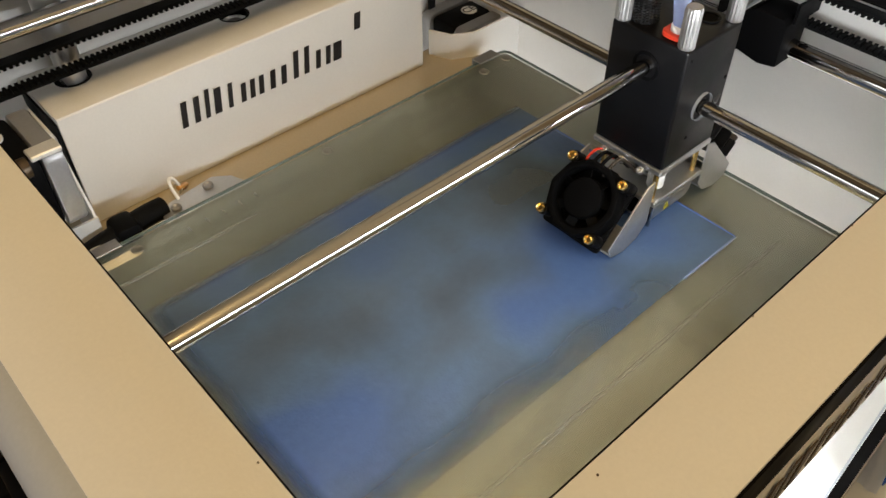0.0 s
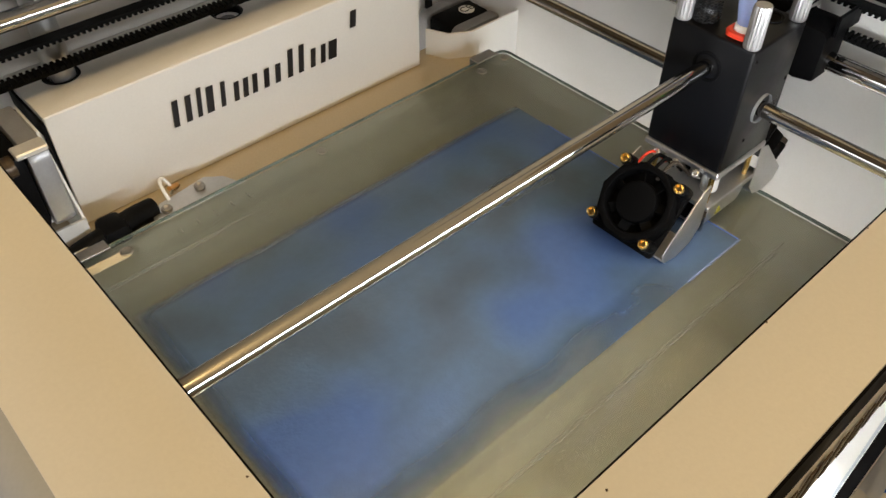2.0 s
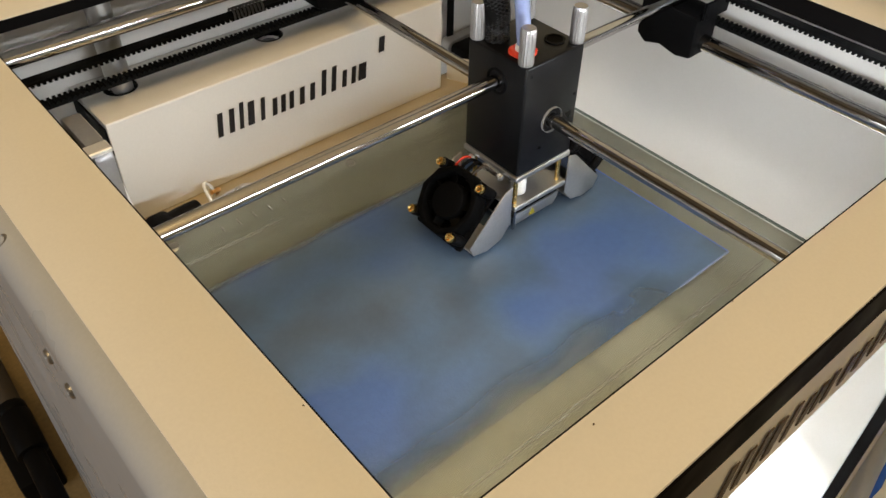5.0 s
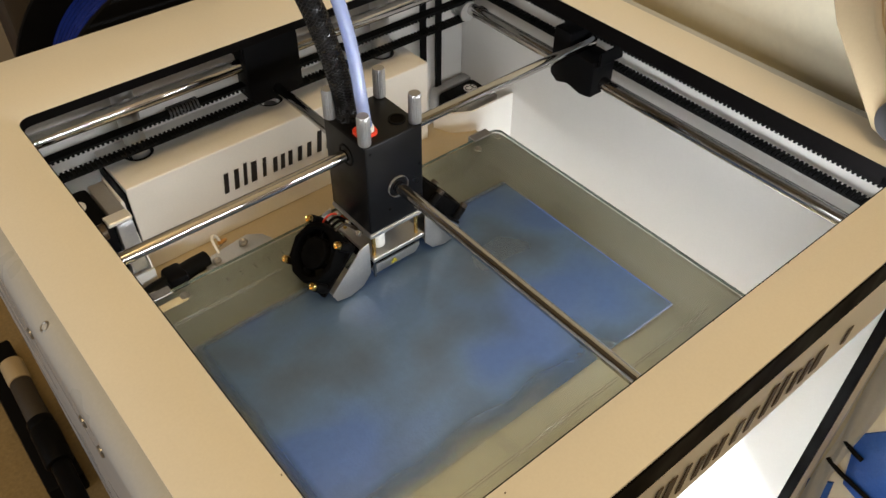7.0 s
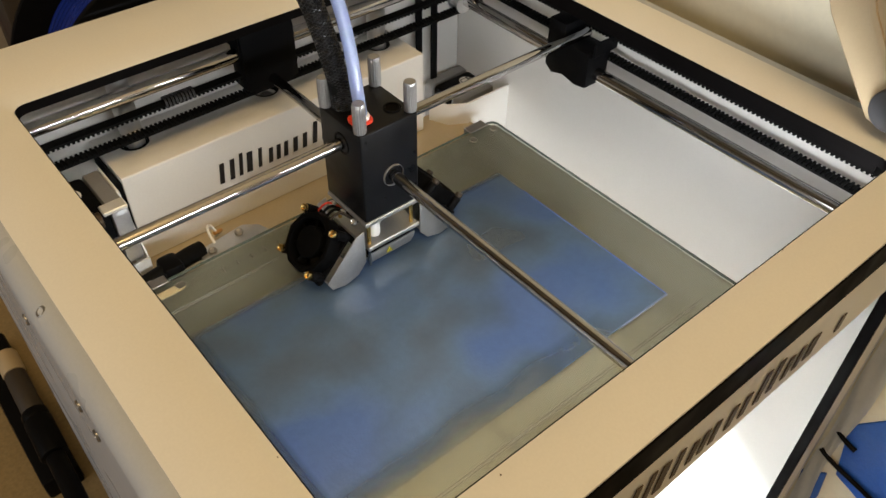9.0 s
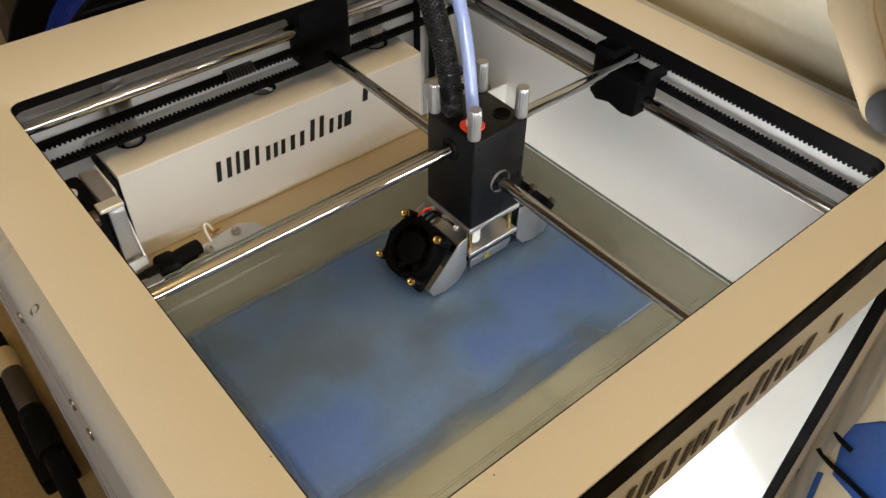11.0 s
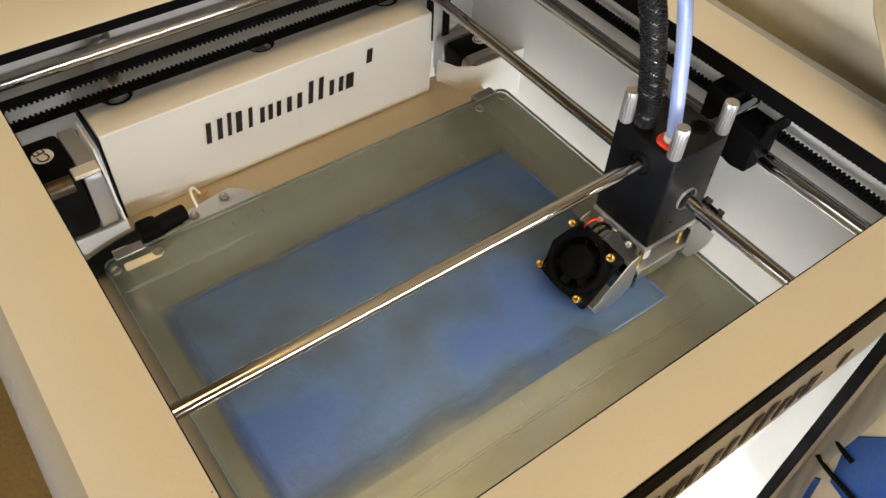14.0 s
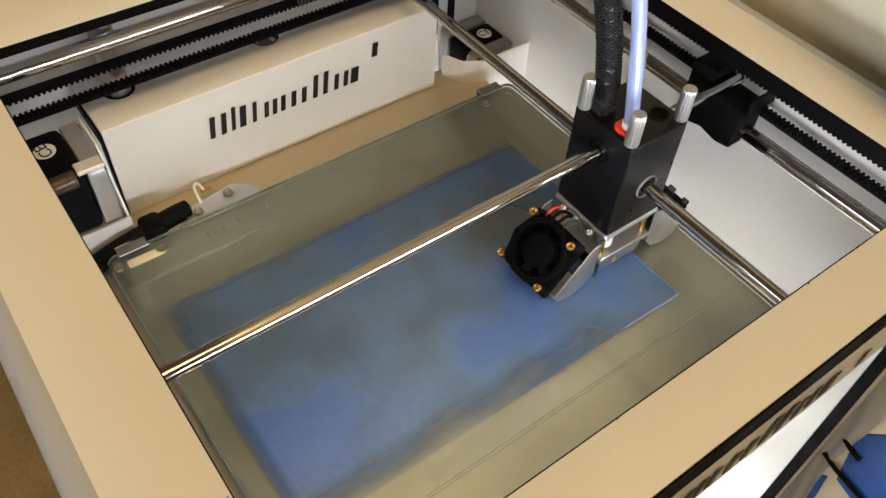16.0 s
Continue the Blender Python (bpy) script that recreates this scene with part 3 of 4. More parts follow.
def blue_print():
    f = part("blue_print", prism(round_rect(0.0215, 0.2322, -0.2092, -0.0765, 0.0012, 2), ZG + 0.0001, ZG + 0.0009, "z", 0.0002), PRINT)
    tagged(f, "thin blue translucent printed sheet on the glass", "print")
    part("brim", box(0.196, 0.2324, -0.2096, -0.2089, ZG + 0.0001, ZG + 0.0011), TUBE, f, "pale glossy front edge")
    part("brim", box(0.2319, 0.2325, -0.2088, -0.10, ZG + 0.0001, ZG + 0.0010), FILAMENT, f)
    for x0, x1, y in ((0.03, 0.245, -0.2227), (0.034, 0.238, -0.2240), (0.012, 0.088, -0.0568), (0.014, 0.074, -0.0582)):
        s = part("priming_line", box(x0, x1, y - 0.00011, y + 0.00011, ZG + 0.0001, ZG + 0.0003), CLEARP)
        tagged(s, "thin clear plastic priming line on the glass", "print line", "priming lines")
    # short dabs of clear plastic beside the priming line
    for k in range(5):
        x = 0.060 + k * 0.0085
        s = part("plastic_dab", box(x, x + 0.0006, -0.0475, -0.0440, ZG + 0.0001, ZG + 0.0004), CLEARP)
        tagged(s, "tiny clear plastic dab on the glass", "print line", "plastic dabs")


blue_print()

# ---- motors ----


def text_mesh(body, size, depth):
    cu = bpy.data.curves.new("tmp", "FONT")
    cu.body, cu.size, cu.extrude, cu.align_x, cu.align_y = body, size, depth, "CENTER", "CENTER"
    ob = bpy.data.objects.new("tmp", cu)
    me = bpy.data.meshes.new_from_object(ob)
    bm = bmesh.new()
    bm.from_mesh(me)
    bpy.data.objects.remove(ob)
    bpy.data.curves.remove(cu)
    bpy.data.meshes.remove(me)
    return bm


def motor(x, y, z, turn, label, clip=False):
    """A stepper motor lying so that a flat face with a round label looks up."""
    m = thing("stepper_motor", x, y, z, label, "motor", "stepper motors")
    part("core", box(-0.0185, 0.0185, -0.0105, 0.0105, -0.036, 0.0, 0.003), PLASTIC, m, "black laminated core")
    for s in (-1, 1):
        cap = prism(round_rect(-0.0195, 0.0195, -0.037, 0.0008, 0.005, 3), -0.0190 if s < 0 else 0.0107, -0.0107 if s < 0 else 0.0190, "y", 0.0008)
        part("end_cap", cap, CAPM if clip else MOTOR, m, "cast grey end cap")
        for q in (-0.0155, 0.0155):
            part("cap_screw", rod((q, s * 0.0191, -0.0035), (q, s * 0.0197, -0.0035), 0.0022, 12), PLASTIC, m)
    lab = part("label", rod((0.004, 0, -0.0002), (0.004, 0, 0.0004), 0.0050, 28), LABEL, m, "round white label")
    t = text_mesh("CE", 0.0080, 0.0001)
    bmesh.ops.transform(t, matrix=pose(0.004, 0, 0.0006, 0, 0, turn), verts=t.verts)
    part("label_mark", t, INK, lab, smooth=False)
    if clip:
        part("coil", rod((-0.0165, -0.0060, -0.0035), (-0.0165, 0.0110, -0.0035), 0.0042, 24, bevel=0.0004), COIL, m, "brown striped winding")
        part("clip", box(-0.0195, -0.0120, -0.0192, -0.0070, -0.0010, 0.0014, 0.0005, 1), BRIGHT, m, "bright folded metal clip")
    return m


a = motor(0.0060, -0.0040, 0.3350, 12, "black and grey stepper motor with white label beside the cover", True)
a.matrix_basis = pose(0.0085, -0.0090, 0.3345, 0, 0, 90)
b = motor(0.2930, 0.0270, 0.2722, 0, "black and grey stepper motor with white label behind its shield")


def shields():
    s = thing("motor_shield", 0.28, -0.008, 0.2450, "bent white metal shield before the motor", "shield", "motor shields")
    out = [(0.0270, 0.0), (-0.012, 0.0), (-0.024, 0.007), (-0.030, 0.020), (-0.0288, 0.0205), (-0.0232, 0.0080), (-0.0116, 0.0012), (0.0270, 0.0012)]
    part("bent_sheet", prism(out, 0.0, 0.0375, "z"), WHITE, s)
    s = thing("motor_shield", 0.012, -0.0195, 0.2655, "bent white metal shield before the motor", "shield", "motor shields")
    part("bent_sheet", prism([(-0.047, 0.0), (0.0200, 0.0), (0.0200, 0.045), (0.0188, 0.045), (0.0188, 0.0012), (-0.047, 0.0012)], 0.0, 0.0240, "z"), WHITE, s)
    part("side_sheet", prism([(0.0015, 0.024), (0.045, 0.024), (0.045, 0.058), (0.020, 0.058)], 0.0190, 0.0200, "x"), WHITE, s)


shields()

# ---- moving things: print head and its two crossing rods ----
BW, BD, BZ0, BZ1 = 0.0340, 0.0346, 0.3197, 0.3736


def fan_unit(head, mirror):
    """A small fan on a sheet-metal duct, tilted to one side of the head."""
    k = -1 if mirror else 1
    ox = BW if mirror else 0.0

    def fl(bm):
        if mirror:
            bmesh.ops.transform(bm, matrix=Matrix.Diagonal((-1, 1, 1, 1)), verts=bm.verts)
            bmesh.ops.translate(bm, vec=(BW, 0, 0), verts=bm.verts)
        return bm
    # frame of the tilted plane: u runs down and out, n looks up and out
    u, n = Vector((-0.673, 0, -0.740)), Vector((-0.740, 0, 0.673))
    c = Vector((-0.0212, 0.0190, 0.3056))
    m = Matrix(((u.x, 0, n.x, c.x), (0, 1, 0, c.y), (u.z, 0, n.z, c.z), (0, 0, 0, 1)))

    def tilted(bm):
        bmesh.ops.transform(bm, matrix=m, verts=bm.verts)
        return fl(bm)
    oct_ = [(0.0163 * math.cos(math.pi * (2 * i + 1) / 10), 0.0163 * math.sin(math.pi * (2 * i + 1) / 10)) for i in range(10)]
    fan = part("fan", tilted(prism(oct_, -0.0040, 0.0045, "z", 0.0008, [ring(0, 0, 0.0128, 28)])), FANM, head, "small black cooling fan")
    # black disc added behind the blades to keep the fan's hole dark
    part("fan_dark_disc", tilted(prism(ring(0, 0, 0.0127, 28), -0.0040, -0.0030, "z")), STRIPE, fan)
    hub = rod((0, 0, -0.0028), (0, 0, 0.0040), 0.0086, 24, bevel=0.0012)
    part("hub", tilted(hub), FANM, fan)
    for i in range(7):
        bl = box(0.0058, 0.0122, -0.0022, 0.0022, -0.0004, 0.0004)
        bmesh.ops.transform(bl, matrix=pose(0, 0, 0.0005, 0, 0, i * 360 / 7) @ pose(0, 0, 0, 32, 0, 0), verts=bl.verts)
        part("blade", tilted(bl), FANM, fan, smooth=False)
    br = prism(round_rect(-0.0148, 0.0172, -0.0152, 0.0152, 0.0015, 2), -0.0058, -0.0043, "z", 0.0002)
    part("duct_plate", tilted(br), PLASTIC, head, "dark fan bracket")
    for a, b in ((-0.0126, 0.0131), (-0.0126, -0.0131), (0.0126, 0.0131), (0.0126, -0.0131)):
        s = screw(0.0021, 0.0013)
        bmesh.ops.transform(s, matrix=Matrix.Translation((a, b, 0.0050)), verts=s.verts)
        part("fan_lug", tilted(rod((a, b, -0.0042), (a, b, 0.0038), 0.0026, 16, bevel=0.0005)), PLASTIC, fan)
        part("fan_screw", tilted(s), DARK if mirror else BRASS, head, "dark fan screw" if mirror else "brass fan screw")
    # duct: two side cheeks, an outer nose and a floor
    cheek = [(-0.0012, 0.3150), (-0.0062, 0.3135), (-0.0258, 0.2918), (-0.0232, 0.2862), (-0.0150, 0.2846), (-0.0065, 0.2870), (-0.0012, 0.2935)]
    for y in (0.0004, 0.0350):
        part("duct_cheek", fl(prism(cheek, -y - 0.0008, -y, "y", 0.0002)), SHEET, head, "bent sheet-metal duct cheek")
    part("duct_floor", fl(prism([(-0.0232, 0.2862), (-0.0150, 0.2846), (-0.0065, 0.2870), (-0.0068, 0.2878), (-0.0150, 0.2854), (-0.0228, 0.2869)], -0.0349, -0.0013, "y")), SHEET, head)


def print_head():
    h = thing("print_head", 0.2034, -0.1833, 0, "black print head with side fans and four knurled thumbscrews", "print head")
    part("block", box(0, BW, 0, BD, BZ0, BZ1, 0.0011, 3), BLACK, h, "matte black anodised housing")
    # bushings round the rods
    for x in (-0.0004, BW - 0.0006):
        bm = prism(ring(0.0164, 0.361, 0.0060, 28), x, x + 0.001, "x", 0.0002, [ring(0.0164, 0.361, 0.0046, 24)])
        part("bushing", bm, PLASTIC, h)
    for y in (-0.0004, BD - 0.0006):
        part("bushing", prism(ring(0.0179, 0.3431, 0.0050, 28), -y - 0.0009, -y, "y", 0.0001, [ring(0.0179, 0.3431, 0.0034, 24)]), BLACK, h)
        bm = prism(ring(0.0179, 0.3431, 0.0060, 28), -y - 0.0006 if y < 0.01 else -y - 0.0012, -y + 0.0008 if y < 0.01 else -y - 0.001, "y", 0, [ring(0.0179, 0.3431, 0.00588, 28)])
        part("circlip", bm, GREYP, h)
    # thumbscrews at the four corners
    for x in (0.0022, BW - 0.0022):
        for y in (0.0030, BD - 0.0030):
            bm = bmesh.new()
            n = 36
            loops = []
            for z, k in ((BZ1 + 0.0002, 0.93), (BZ1 + 0.0010, 1.0), (0.3884, 1.0), (0.3898, 0.90)):
                loops.append([bm.verts.new((x + 0.0032 * k * (1 if i % 2 else 0.94) * math.cos(2 * math.pi * i / n), y + 0.0032 * k * (1 if i % 2 else 0.94) * math.sin(2 * math.pi * i / n), z)) for i in range(n)])
            for a, b in zip(loops, loops[1:]):
                for i in range(n):
                    bm.faces.new((a[i], a[(i + 1) % n], b[(i + 1) % n], b[i]))
            bm.faces.new(loops[-1])
            bm.faces.new(loops[0])
            part("thumbscrew", bm, KNURL, h, "knurled aluminium thumbscrew", False)
    # the coupler with its red clip, and the empty second port
    cl = part("coupler", rod((0.0082, 0.0100, BZ1 - 0.001), (0.0082, 0.0100, BZ1 + 0.0042), 0.0038, 24, bevel=0.0006), CERAM, h, "white tube coupler")
    clip = prism(round_rect(0.0022, 0.0128, 0.0052, 0.0152, 0.0032, 4), BZ1 + 0.0003, BZ1 + 0.0022, "z", 0.0003, [ring(0.0082, 0.0100, 0.0040)])
    part("clip", clip, RED, cl, "red locking clip")
    part("port_ring", prism(ring(0.0262, 0.0100, 0.0045), BZ1 - 0.0001, BZ1 + 0.0006, "z", 0, [ring(0.0262, 0.0100, 0.0036)]), PLASTIC, h)
    # black disc painted in for the dark of the port's hole
    part("port", rod((0.0262, 0.0100, BZ1 - 0.001), (0.0262, 0.0100, BZ1 + 0.0002), 0.0034, 20), STRIPE, h)
    # translucent feed tube with the blue strand in it, and the braided cable sleeve
    path = [(0.0082, 0.0100, BZ1 + 0.003), (0.0085, 0.0125, 0.388), (0.0095, 0.0172, 0.408), (0.0085, 0.0215, 0.428), (0.0030, 0.0260, 0.455), (-0.008, 0.033, 0.490), (-0.03, 0.046, 0.540)]
    t = part("feed_tube", tube(path, 0.0031, 20), TUBE, h, "translucent bluish feed tube")
    part("filament", tube(path, 0.0015, 12), FILAMENT, t, "blue plastic strand")
    spath = [(0.0085, 0.0262, BZ1 - 0.002), (0.0080, 0.0265, 0.386), (0.0040, 0.0275, 0.408), (-0.0005, 0.0295, 0.428), (-0.0080, 0.034, 0.455), (-0.020, 0.042, 0.490), (-0.045, 0.056, 0.540)]
    sl = part("cable_sleeve", tube(spath, 0.0052, 24), SLEEVE, h, "black braided cable sleeve")
    # crossing braid strands over the sleeve
    pts = [Vector(p) for p in spath]
    dense = []
    for i in range(len(pts) - 1):
        for k in range(12):
            dense.append(pts[i].lerp(pts[i + 1], k / 12))
    for turn in (1, -1):
        for ph in range(12):
            line = []
            for i, q in enumerate(dense[2:44]):
                d = (dense[i + 3] - dense[i + 2]).normalized()
                e1 = d.cross(Vector((0, 1, 0))).normalized()
                e2 = d.cross(e1)
                an = turn * i * 0.55 + ph * 2 * math.pi / 12
                line.append(tuple(q + (e1 * math.cos(an) + e2 * math.sin(an)) * 0.0053))
            part("braid_strand", tube(line, 0.00028, 4), BRAID, sl)
    # plates and spacers under the housing
    part("upper_plate", box(-0.0004, BW + 0.0004, -0.0004, BD + 0.0004, BZ0 - 0.0030, BZ0 - 0.0001, 0.0006, 1), SHEET, h, "bare aluminium plate")
    part("lower_plate", box(0.0006, BW + 0.0004, -0.0002, BD - 0.001, 0.2995, 0.3022, 0.0005, 1), SHEET, h, "bare aluminium plate")
    for x in (0.0032, BW - 0.0030):
        for y in (0.0032, BD - 0.0045):
            part("spacer", rod((x, y, 0.3021), (x, y, BZ0 - 0.0029), 0.0011, 12), BRASS, h, "thin brass spacer")
    part("collar", rod((0.0082, 0.0062, 0.3048), (0.0082, 0.0062, 0.3160), 0.0036, 20, bevel=0.0006), CERAM, h, "white plastic spring collar")
    sp = bmesh.new()
    for i in range(5):
        join(sp, prism(ring(0.0150, 0.0150, 0.0040, 18), 0.3035 + i * 0.0023, 0.3047 + i * 0.0023, "z", 0, [ring(0.0150, 0.0150, 0.0028, 18)]))
    part("spring", sp, SHEET, h, "steel spring")
    # black plug added to give the open space between the plates its shade
    part("gap_plug", rod((0.0205, 0.0190, 0.3023), (0.0205, 0.0190, 0.3164), 0.0058, 24, bevel=0.0006), PLASTIC, h, "black plug added to darken the space between the plates")
    part("nozzle", rod((0.0145, 0.0150, 0.2840), (0.0145, 0.0150, 0.2904), 0.0007, 16, r2=0.0030), BRASS, h)
    # front heat shield with its warning sticker, hanging from the lower plate
    sh = part("heat_shield", prism([(0.0016, 0.2946), (BW - 0.0010, 0.2946), (BW - 0.0015, 0.2915), (BW - 0.0040, 0.2884), (0.0035, 0.2884), (0.0016, 0.2900)], -0.0034, -0.0026, "y", 0.0002), SHEET, h, "bent metal heat shield")
    part("sticker", prism([(0.0134, 0.2898), (0.0174, 0.2898), (0.0154, 0.2934)], -0.0025, -0.0022, "y"), WARN, sh, "yellow warning triangle")
    part("shield_edge", box(0.0014, 0.0026, 0.0010, 0.0024, 0.2880, 0.2990), STEEL, sh)
    part("shield_tray", prism([(0.0036, 0.2880), (BW - 0.0040, 0.2884), (BW - 0.0040, 0.2876), (0.0036, 0.2872)], -0.0300, -0.0036, "y"), SHEET, sh)
    # black box painted in as the shade of the gap behind the shield
    part("gap_filler", box(0.0024, BW - 0.0014, 0.0062, 0.0310, 0.2892, 0.2990, 0.0005, 1), STRIPE, h, "black filler standing for the dark gap over the heat shield")
    # loose wires and screws between fan and housing
    for i, (m, r) in enumerate(((RED, 0.0006), (PLASTIC, 0.0008), (PLASTIC, 0.0008), (DARK, 0.0008))):
        part("wire", tube([(-0.010 - 0.001 * i, 0.030 - 0.004 * i, 0.3135), (-0.0065, 0.029 - 0.004 * i, 0.3185 + 0.0008 * i), (-0.0015, 0.027 - 0.004 * i, 0.3165), (0.003, 0.025 - 0.004 * i, 0.3105)], r, 8), m, h)
    for y in (0.0270, 0.0180, 0.0080):
        s = screw(0.0016, 0.0012)
        bmesh.ops.transform(s, matrix=pose(-0.0024, y, 0.3170, 0, -40, 0), verts=s.verts)
        part("clamp_screw", s, SHEET, h)
    for q in ((0.0010, 0.3690), (0.0105, 0.3305), (0.0300, 0.3300), (0.0295, 0.3505)):
        s = screw(0.0008, 0.0003)
        bmesh.ops.transform(s, matrix=pose(q[0] + 0.002, 0, q[1], 90, 0, 0), verts=s.verts)
        part("grub_screw", s, PLASTIC, h)
    fan_unit(h, False)
    fan_unit(h, True)
    return h


def slider(parent, along):
    """A clip block that runs on a frame rod and holds the end of a crossing rod. Built for the block at the far end."""
    if along == "x":     # at the right wall, runs along y
        out = [(-0.0165, 0.3365), (-0.0165, 0.3560), (-0.0145, 0.3582), (0.0032, 0.3582), (0.0032, 0.3690), (0.0165, 0.3690), (0.0165, 0.3385), (0.0110, 0.3345), (0.0020, 0.3372), (-0.0080, 0.3350)]
        bm = prism([(a, z) for a, z in out], 0.2765, 0.2945, "x", 0.0010)
        part("slider_block", bm, PLASTIC, parent, "black plastic slider block")
        part("slider_clip", box(0.2795, 0.2990, -0.0180, -0.0166, 0.3560, 0.3650, 0.0004, 1), PLASTIC, parent)
        bm = prism([(a, z) for a, z in out], -0.0230, -0.0050, "x", 0.0010)
        part("slider_block", bm, PLASTIC, parent, "black plastic slider block")
    else:                # at the back, runs along x
        out = [(-0.0170, 0.3400), (-0.0170, 0.3760), (0.0160, 0.3760), (0.0170, 0.3720), (0.0170, 0.3400), (0.0080, 0.3370), (-0.0080, 0.3370)]
        part("slider_block", prism(out, -0.0285, -0.0145, "y", 0.0010), PLASTIC, parent, "black plastic slider block")
        part("slider_clip", box(-0.0185, -0.0171, 0.0155, 0.0275, 0.3660, 0.3770, 0.0004, 1), PLASTIC, parent)
        part("slider_block", prism(out, 0.2740, 0.2885, "y", 0.0010), PLASTIC, parent, "black plastic slider block")


def gantries():
    gx = thing("cross_rod", 0, -0.1669, 0, "polished steel cross rod held in black slider blocks", "rod", "cross rods")
    part("rod", rod((-0.0200, 0, 0.361), (0.2930, 0, 0.361), 0.0030, 28), STEEL, gx, "polished steel rod")
    slider(gx, "x")
    gy = thing("cross_rod", 0.2213, 0, 0, "polished steel cross rod held in black slider blocks", "rod", "cross rods")
    coil = bmesh.new()
    for i in range(9):
        join(coil, prism(ring(0.0214, 0.3490, 0.0034, 14), -0.0630 + i * 0.0020, -0.0619 + i * 0.0020, "x", 0, [ring(0.0214, 0.3490, 0.0027, 14)]))
    part("belt_spring", coil, KNOB, gy, "dark steel belt tension spring")
    part("rod", rod((0, -0.2860, 0.3431), (0, 0.0260, 0.3431), 0.0030, 28), STEEL, gy, "polished steel rod")
    slider(gy, "y")
    return gx, gy


# ---- things round the printer ----


def surroundings():
    # beige housing of another device that stands on the printer's front right corner
    l = thing("device_housing", 0.30, -0.265, ZT, "rounded beige plastic device housing with a green light", "device")
    prof = [(0.0680, 0.172), (0.0575, 0.0600), (0.0480, 0.0420), (0.0170, 0.0050), (0.0040, 0.0020), (-0.0650, 0.0020), (-0.0650, 0.172)]
    part("housing", prism(prof, -0.0150, 0.0165, "x", 0.0012), BEIGE, l, "beige plastic housing", False)
    rib = [(0.0450, 0.171), (0.0395, 0.066), (0.0320, 0.049), (0.0040, 0.012), (0.0020, 0.014), (0.0295, 0.051), (0.0368, 0.067), (0.0422, 0.171)]
    part("rib", prism(rib, -0.0163, -0.0149, "x", 0.0003), BEIGE, l, "raised moulding line", False)
    part("foot", box(-0.0120, 0.0100, -0.0600, 0.0, 0.0001, 0.0021), GREYP, l)
    part("knob", rod((-0.0190, 0.0070, 0.0150), (-0.0151, 0.0070, 0.0150), 0.0100, 28, bevel=0.0012), KNOB, l, "dark grey knob")
    part("indicator", rod((-0.0205, 0.0020, 0.0120), (-0.0191, 0.0020, 0.0120), 0.0026, 16), GREENLED, l, "glowing green light")
    def onto_wall(bm):
        """Moves what was laid out on a nearer plane back onto the wall."""
        k = 0.376 / 0.364
        eye = Vector((-0.046, -0.353, 0.598))
        bmesh.ops.transform(bm, matrix=Matrix.Translation(eye) @ Matrix.Scale(k, 4) @ Matrix.Translation(-eye), verts=bm.verts)
        return bm
    # white plastic sheet, blue tape and cables on the wall beside the front
    bm = bmesh.new()
    rows = []
    for i in range(40):
        z = 0.09 + 0.23 * i / 39
        left = -0.2945 + 0.0008 * math.sin(z * 60)
        right = -0.3050 + 0.0022 * math.sin(z * 45 + 1.0)
        rows.append([bm.verts.new((0.3150 + 0.0007 * math.sin(z * 70 + j * 1.4), left + (right - left) * j / 6, z)) for j in range(7)])
    for p, q in zip(rows, rows[1:]):
        for j in range(6):
            bm.faces.new((p[j], p[j + 1], q[j + 1], q[j]))
    bmesh.ops.solidify(bm, geom=list(bm.faces), thickness=0.0010)
    tagged(part("plastic_sheet", onto_wall(bm), CERAM), "crumpled glossy white plastic strip on the wall", "plastic sheet")
    for out in ([(-0.3026, 0.1901), (-0.3167, 0.2103), (-0.3600, 0.2350), (-0.3700, 0.1200), (-0.3395, 0.1350), (-0.3104, 0.1457)], [(-0.2927, 0.1281), (-0.3059, 0.1400), (-0.3085, 0.1150), (-0.3074, 0.1000), (-0.2960, 0.0948)]):
        t = part("blue_tape", onto_wall(prism(out, 0.3160, 0.3178, "x", 0.0003)), BLUETAPE)
        tagged(t, "torn blue masking tape stuck on the wall", "tape", "blue tape")
    for pts in ([(0.3150, -0.2995, 0.1815), (0.3145, -0.3044, 0.1778), (0.3145, -0.3125, 0.1765)], [(0.3150, -0.2960, 0.1590), (0.3140, -0.3025, 0.1560), (0.3140, -0.3190, 0.1530), (0.3140, -0.3345, 0.1495), (0.3140, -0.4000, 0.1300)]):
        tagged(part("black_cable", onto_wall(tube(pts, 0.0015)), PLASTIC), "thin black cable taped along the wall", "cable")
    # plug and black box left of the printer
    w = part("black_box", box(-0.074, -0.045, 0.09, 0.27, 0.0, 0.022, 0.003), PLASTIC)
    tagged(w, "flat black plastic box lying beside the printer", "box")
    f = thing("cable_plug", -0.0525, 0.145, 0.0, "dark ribbed cable plug with a pale collar", "plug")
    a, b = Vector((0.0, 0.0, 0.090)), Vector((-0.0045, -0.13, 0.072))
    d = (b - a)
    for s0, s1, r, m, nm in ((-0.16, 0.0, 0.0085, BEIGE, "collar"), (0.0, 0.30, 0.0080, DARK, "barrel"), (0.30, 0.36, 0.0095, PLASTIC, "ring"), (0.36, 0.62, 0.0100, PLASTIC, "grip"), (0.62, 1.3, 0.0070, PLASTIC, "cable")):
        part(nm, rod(a + d * s0, a + d * s1, r, 24, bevel=0.0012), m, f)
    part("bracket", box(-0.004, 0.006, -0.006, 0.006, 0.0225, 0.083, 0.001, 1), PLASTIC, f)
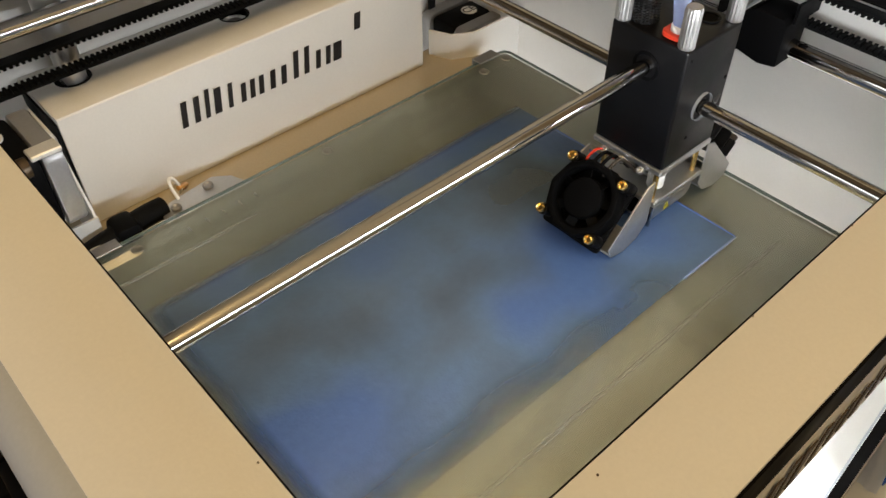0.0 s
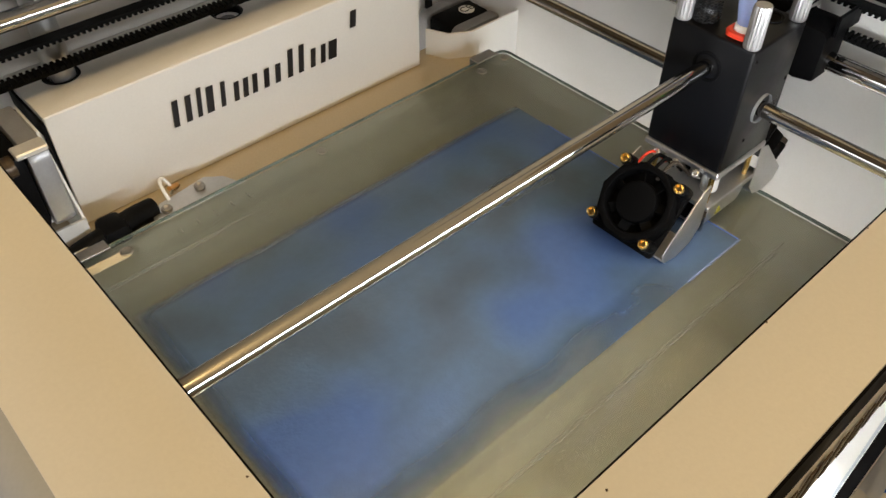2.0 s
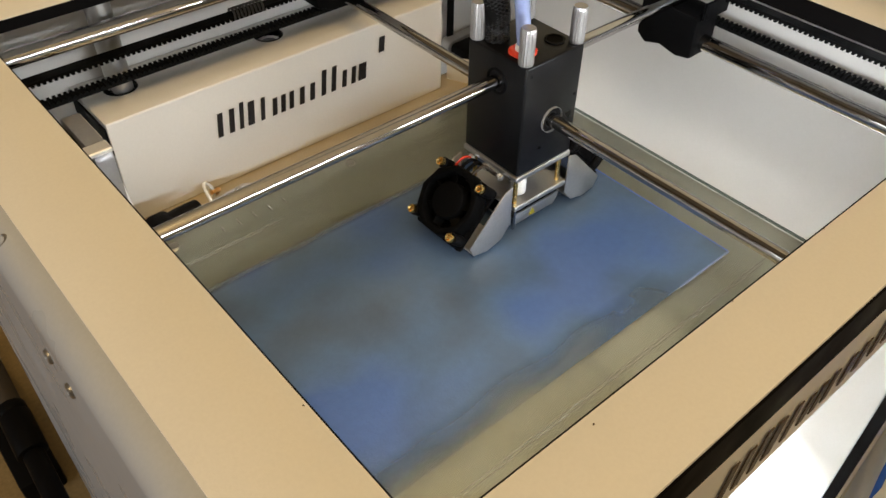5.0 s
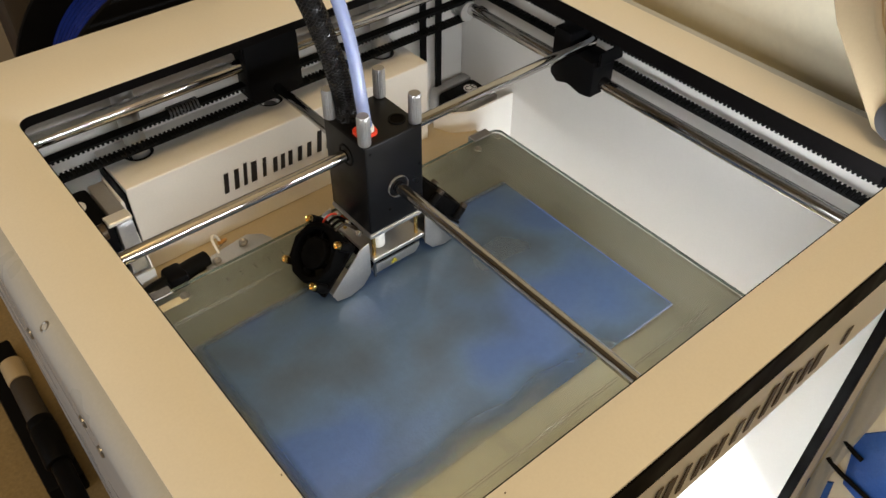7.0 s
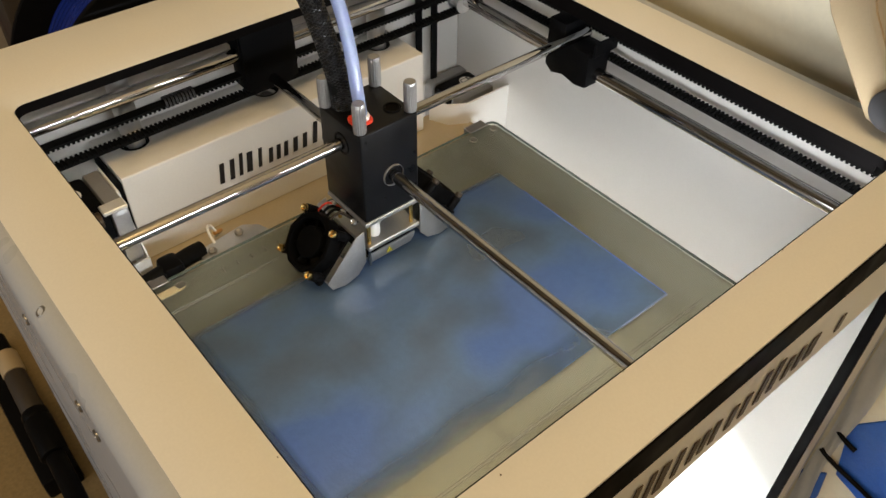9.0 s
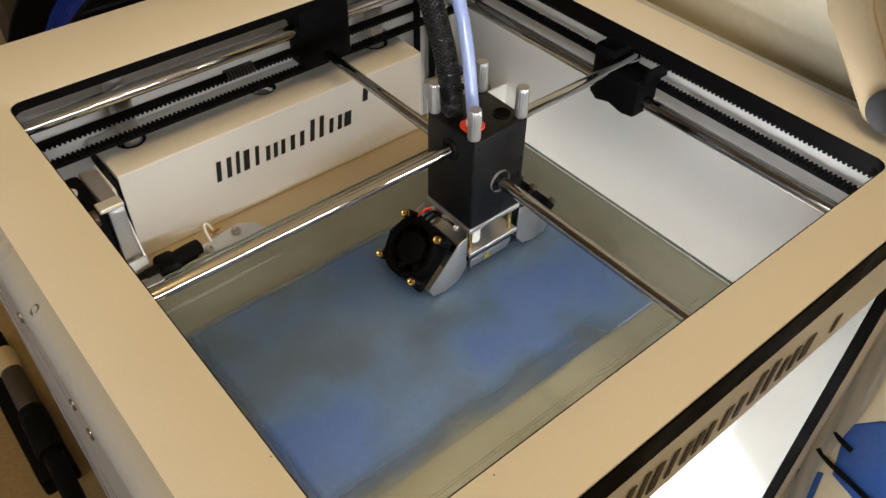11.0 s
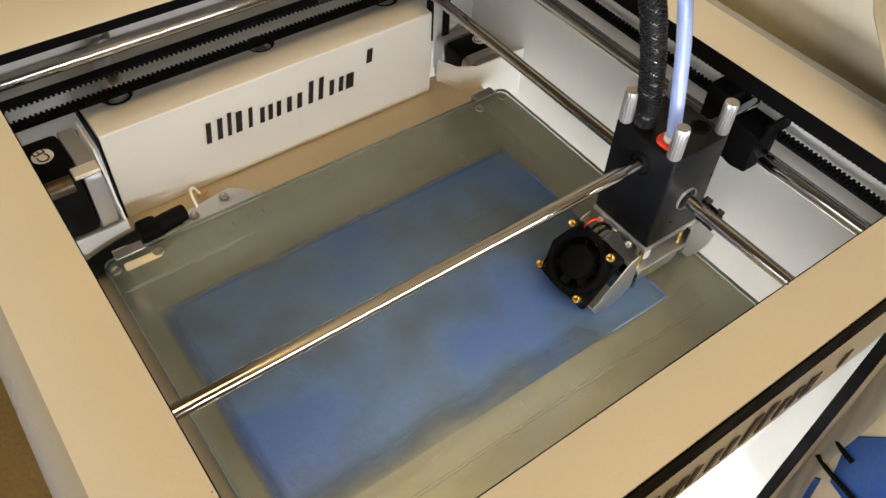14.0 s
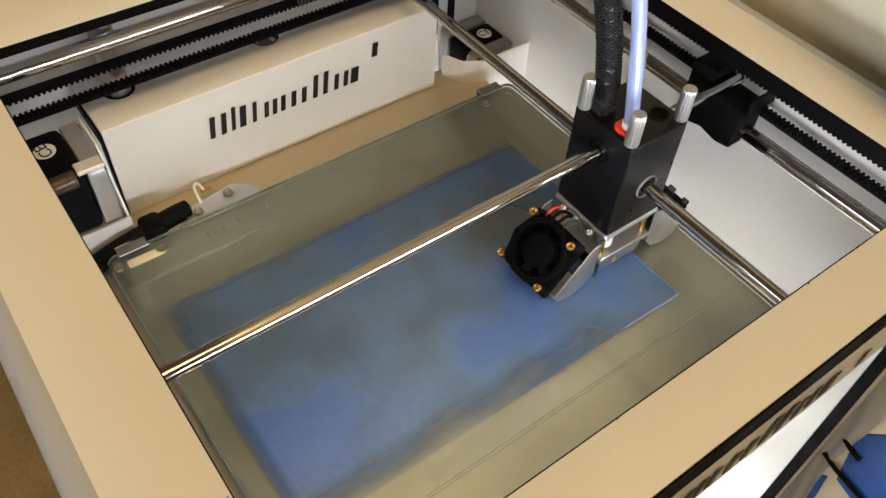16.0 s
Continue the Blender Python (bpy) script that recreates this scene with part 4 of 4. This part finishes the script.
    c = part("metal_rod", rod((-0.085, -0.02, 0.006), (-0.045, 0.05, 0.006), 0.006, 20), STEEL)
    tagged(c, "bright metal rod lying on the table", "rod")
    # dark things and a blue spool behind the printer
    d = part("dark_post", box(0.052, 0.084, 0.235, 0.275, 0.0, 0.372, 0.004), DARK)
    tagged(d, "dark brown upright post on the table", "post")
    s = thing("filament_spool", 0.112, 0.105, 0.215, "black spool of glossy blue plastic strand behind printer", "spool")
    for y in (-0.034, 0.030):
        part("flange", prism(ring(0, 0.10, 0.086, 64), -y - 0.004, -y, "y", 0.0008, [ring(0, 0.10, 0.020, 32)]), PLASTIC, s, "black spool flange")
    wind = bmesh.new()
    loops = []
    for i in range(85):
        y = -0.0298 + 0.0590 * i / 84
        r = 0.0675 + 0.0006 * abs(math.sin(math.pi * i / 6))
        loops.append([wind.verts.new((r * math.cos(2 * math.pi * q / 56), y, 0.10 + r * math.sin(2 * math.pi * q / 56))) for q in range(56)])
    for p, q in zip(loops, loops[1:]):
        for c in range(56):
            wind.faces.new((p[c], p[(c + 1) % 56], q[(c + 1) % 56], q[c]))
    part("winding", wind, BLUECAB, s, "blue wound strand")
    part("holder", rod((0, -0.0495, 0.10), (0, 0.040, 0.10), 0.019, 28), PLASTIC, s, "black spool holder arm")
    r = part("red_box", box(0.0, 0.035, 0.30, 0.36, 0.0, 0.30, 0.003), mat("dark_red_card", (0.10, 0.012, 0.010), 0.5, var=0.15))
    tagged(r, "dark red box standing on the table", "box")


surroundings()
HEADOB = print_head()
GX, GY = gantries()

# ---- the head goes to and fro along a diagonal; the rods follow ----
HEAD = [
    (0, 0.2034, -0.1833),
    (0.5, 0.2142, -0.1932),
    (1, 0.2242, -0.2036),
    (1.3, 0.2305, -0.2102),
    (1.38, 0.2305, -0.2102),
    (1.5, 0.2290, -0.2087),
    (2, 0.2179, -0.1982),
    (2.5, 0.2080, -0.1879),
    (3, 0.1979, -0.1780),
    (5.5, 0.1498, -0.1289),
    (6, 0.1389, -0.1190),
    (6.5, 0.1289, -0.1089),
    (7, 0.1191, -0.0993),
    (7.5, 0.1089, -0.0889),
    (7.9, 0.1010, -0.0803),
    (8.04, 0.1008, -0.0801),
    (8.5, 0.1099, -0.0889),
    (9, 0.1192, -0.0987),
    (11.5, 0.1686, -0.1471),
    (12, 0.1785, -0.1575),
    (12.5, 0.1872, -0.1683),
    (13, 0.1969, -0.1788),
    (13.5, 0.2067, -0.1885),
    (14, 0.2165, -0.1986),
    (14.5, 0.2255, -0.2079),
    (14.57, 0.2277, -0.2096),
    (14.66, 0.2277, -0.2096),
    (15, 0.2207, -0.2016),
    (15.5, 0.2104, -0.1922),
    (16, 0.2006, -0.1813),
]


def motions():
    walk(HEADOB, [(t, pose(x, y, 0)) for t, x, y in HEAD])
    walk(GX, [(t, pose(0, y + 0.0164, 0)) for t, x, y in HEAD])
    walk(GY, [(t, pose(x + 0.0179, 0, 0)) for t, x, y in HEAD])


motions()
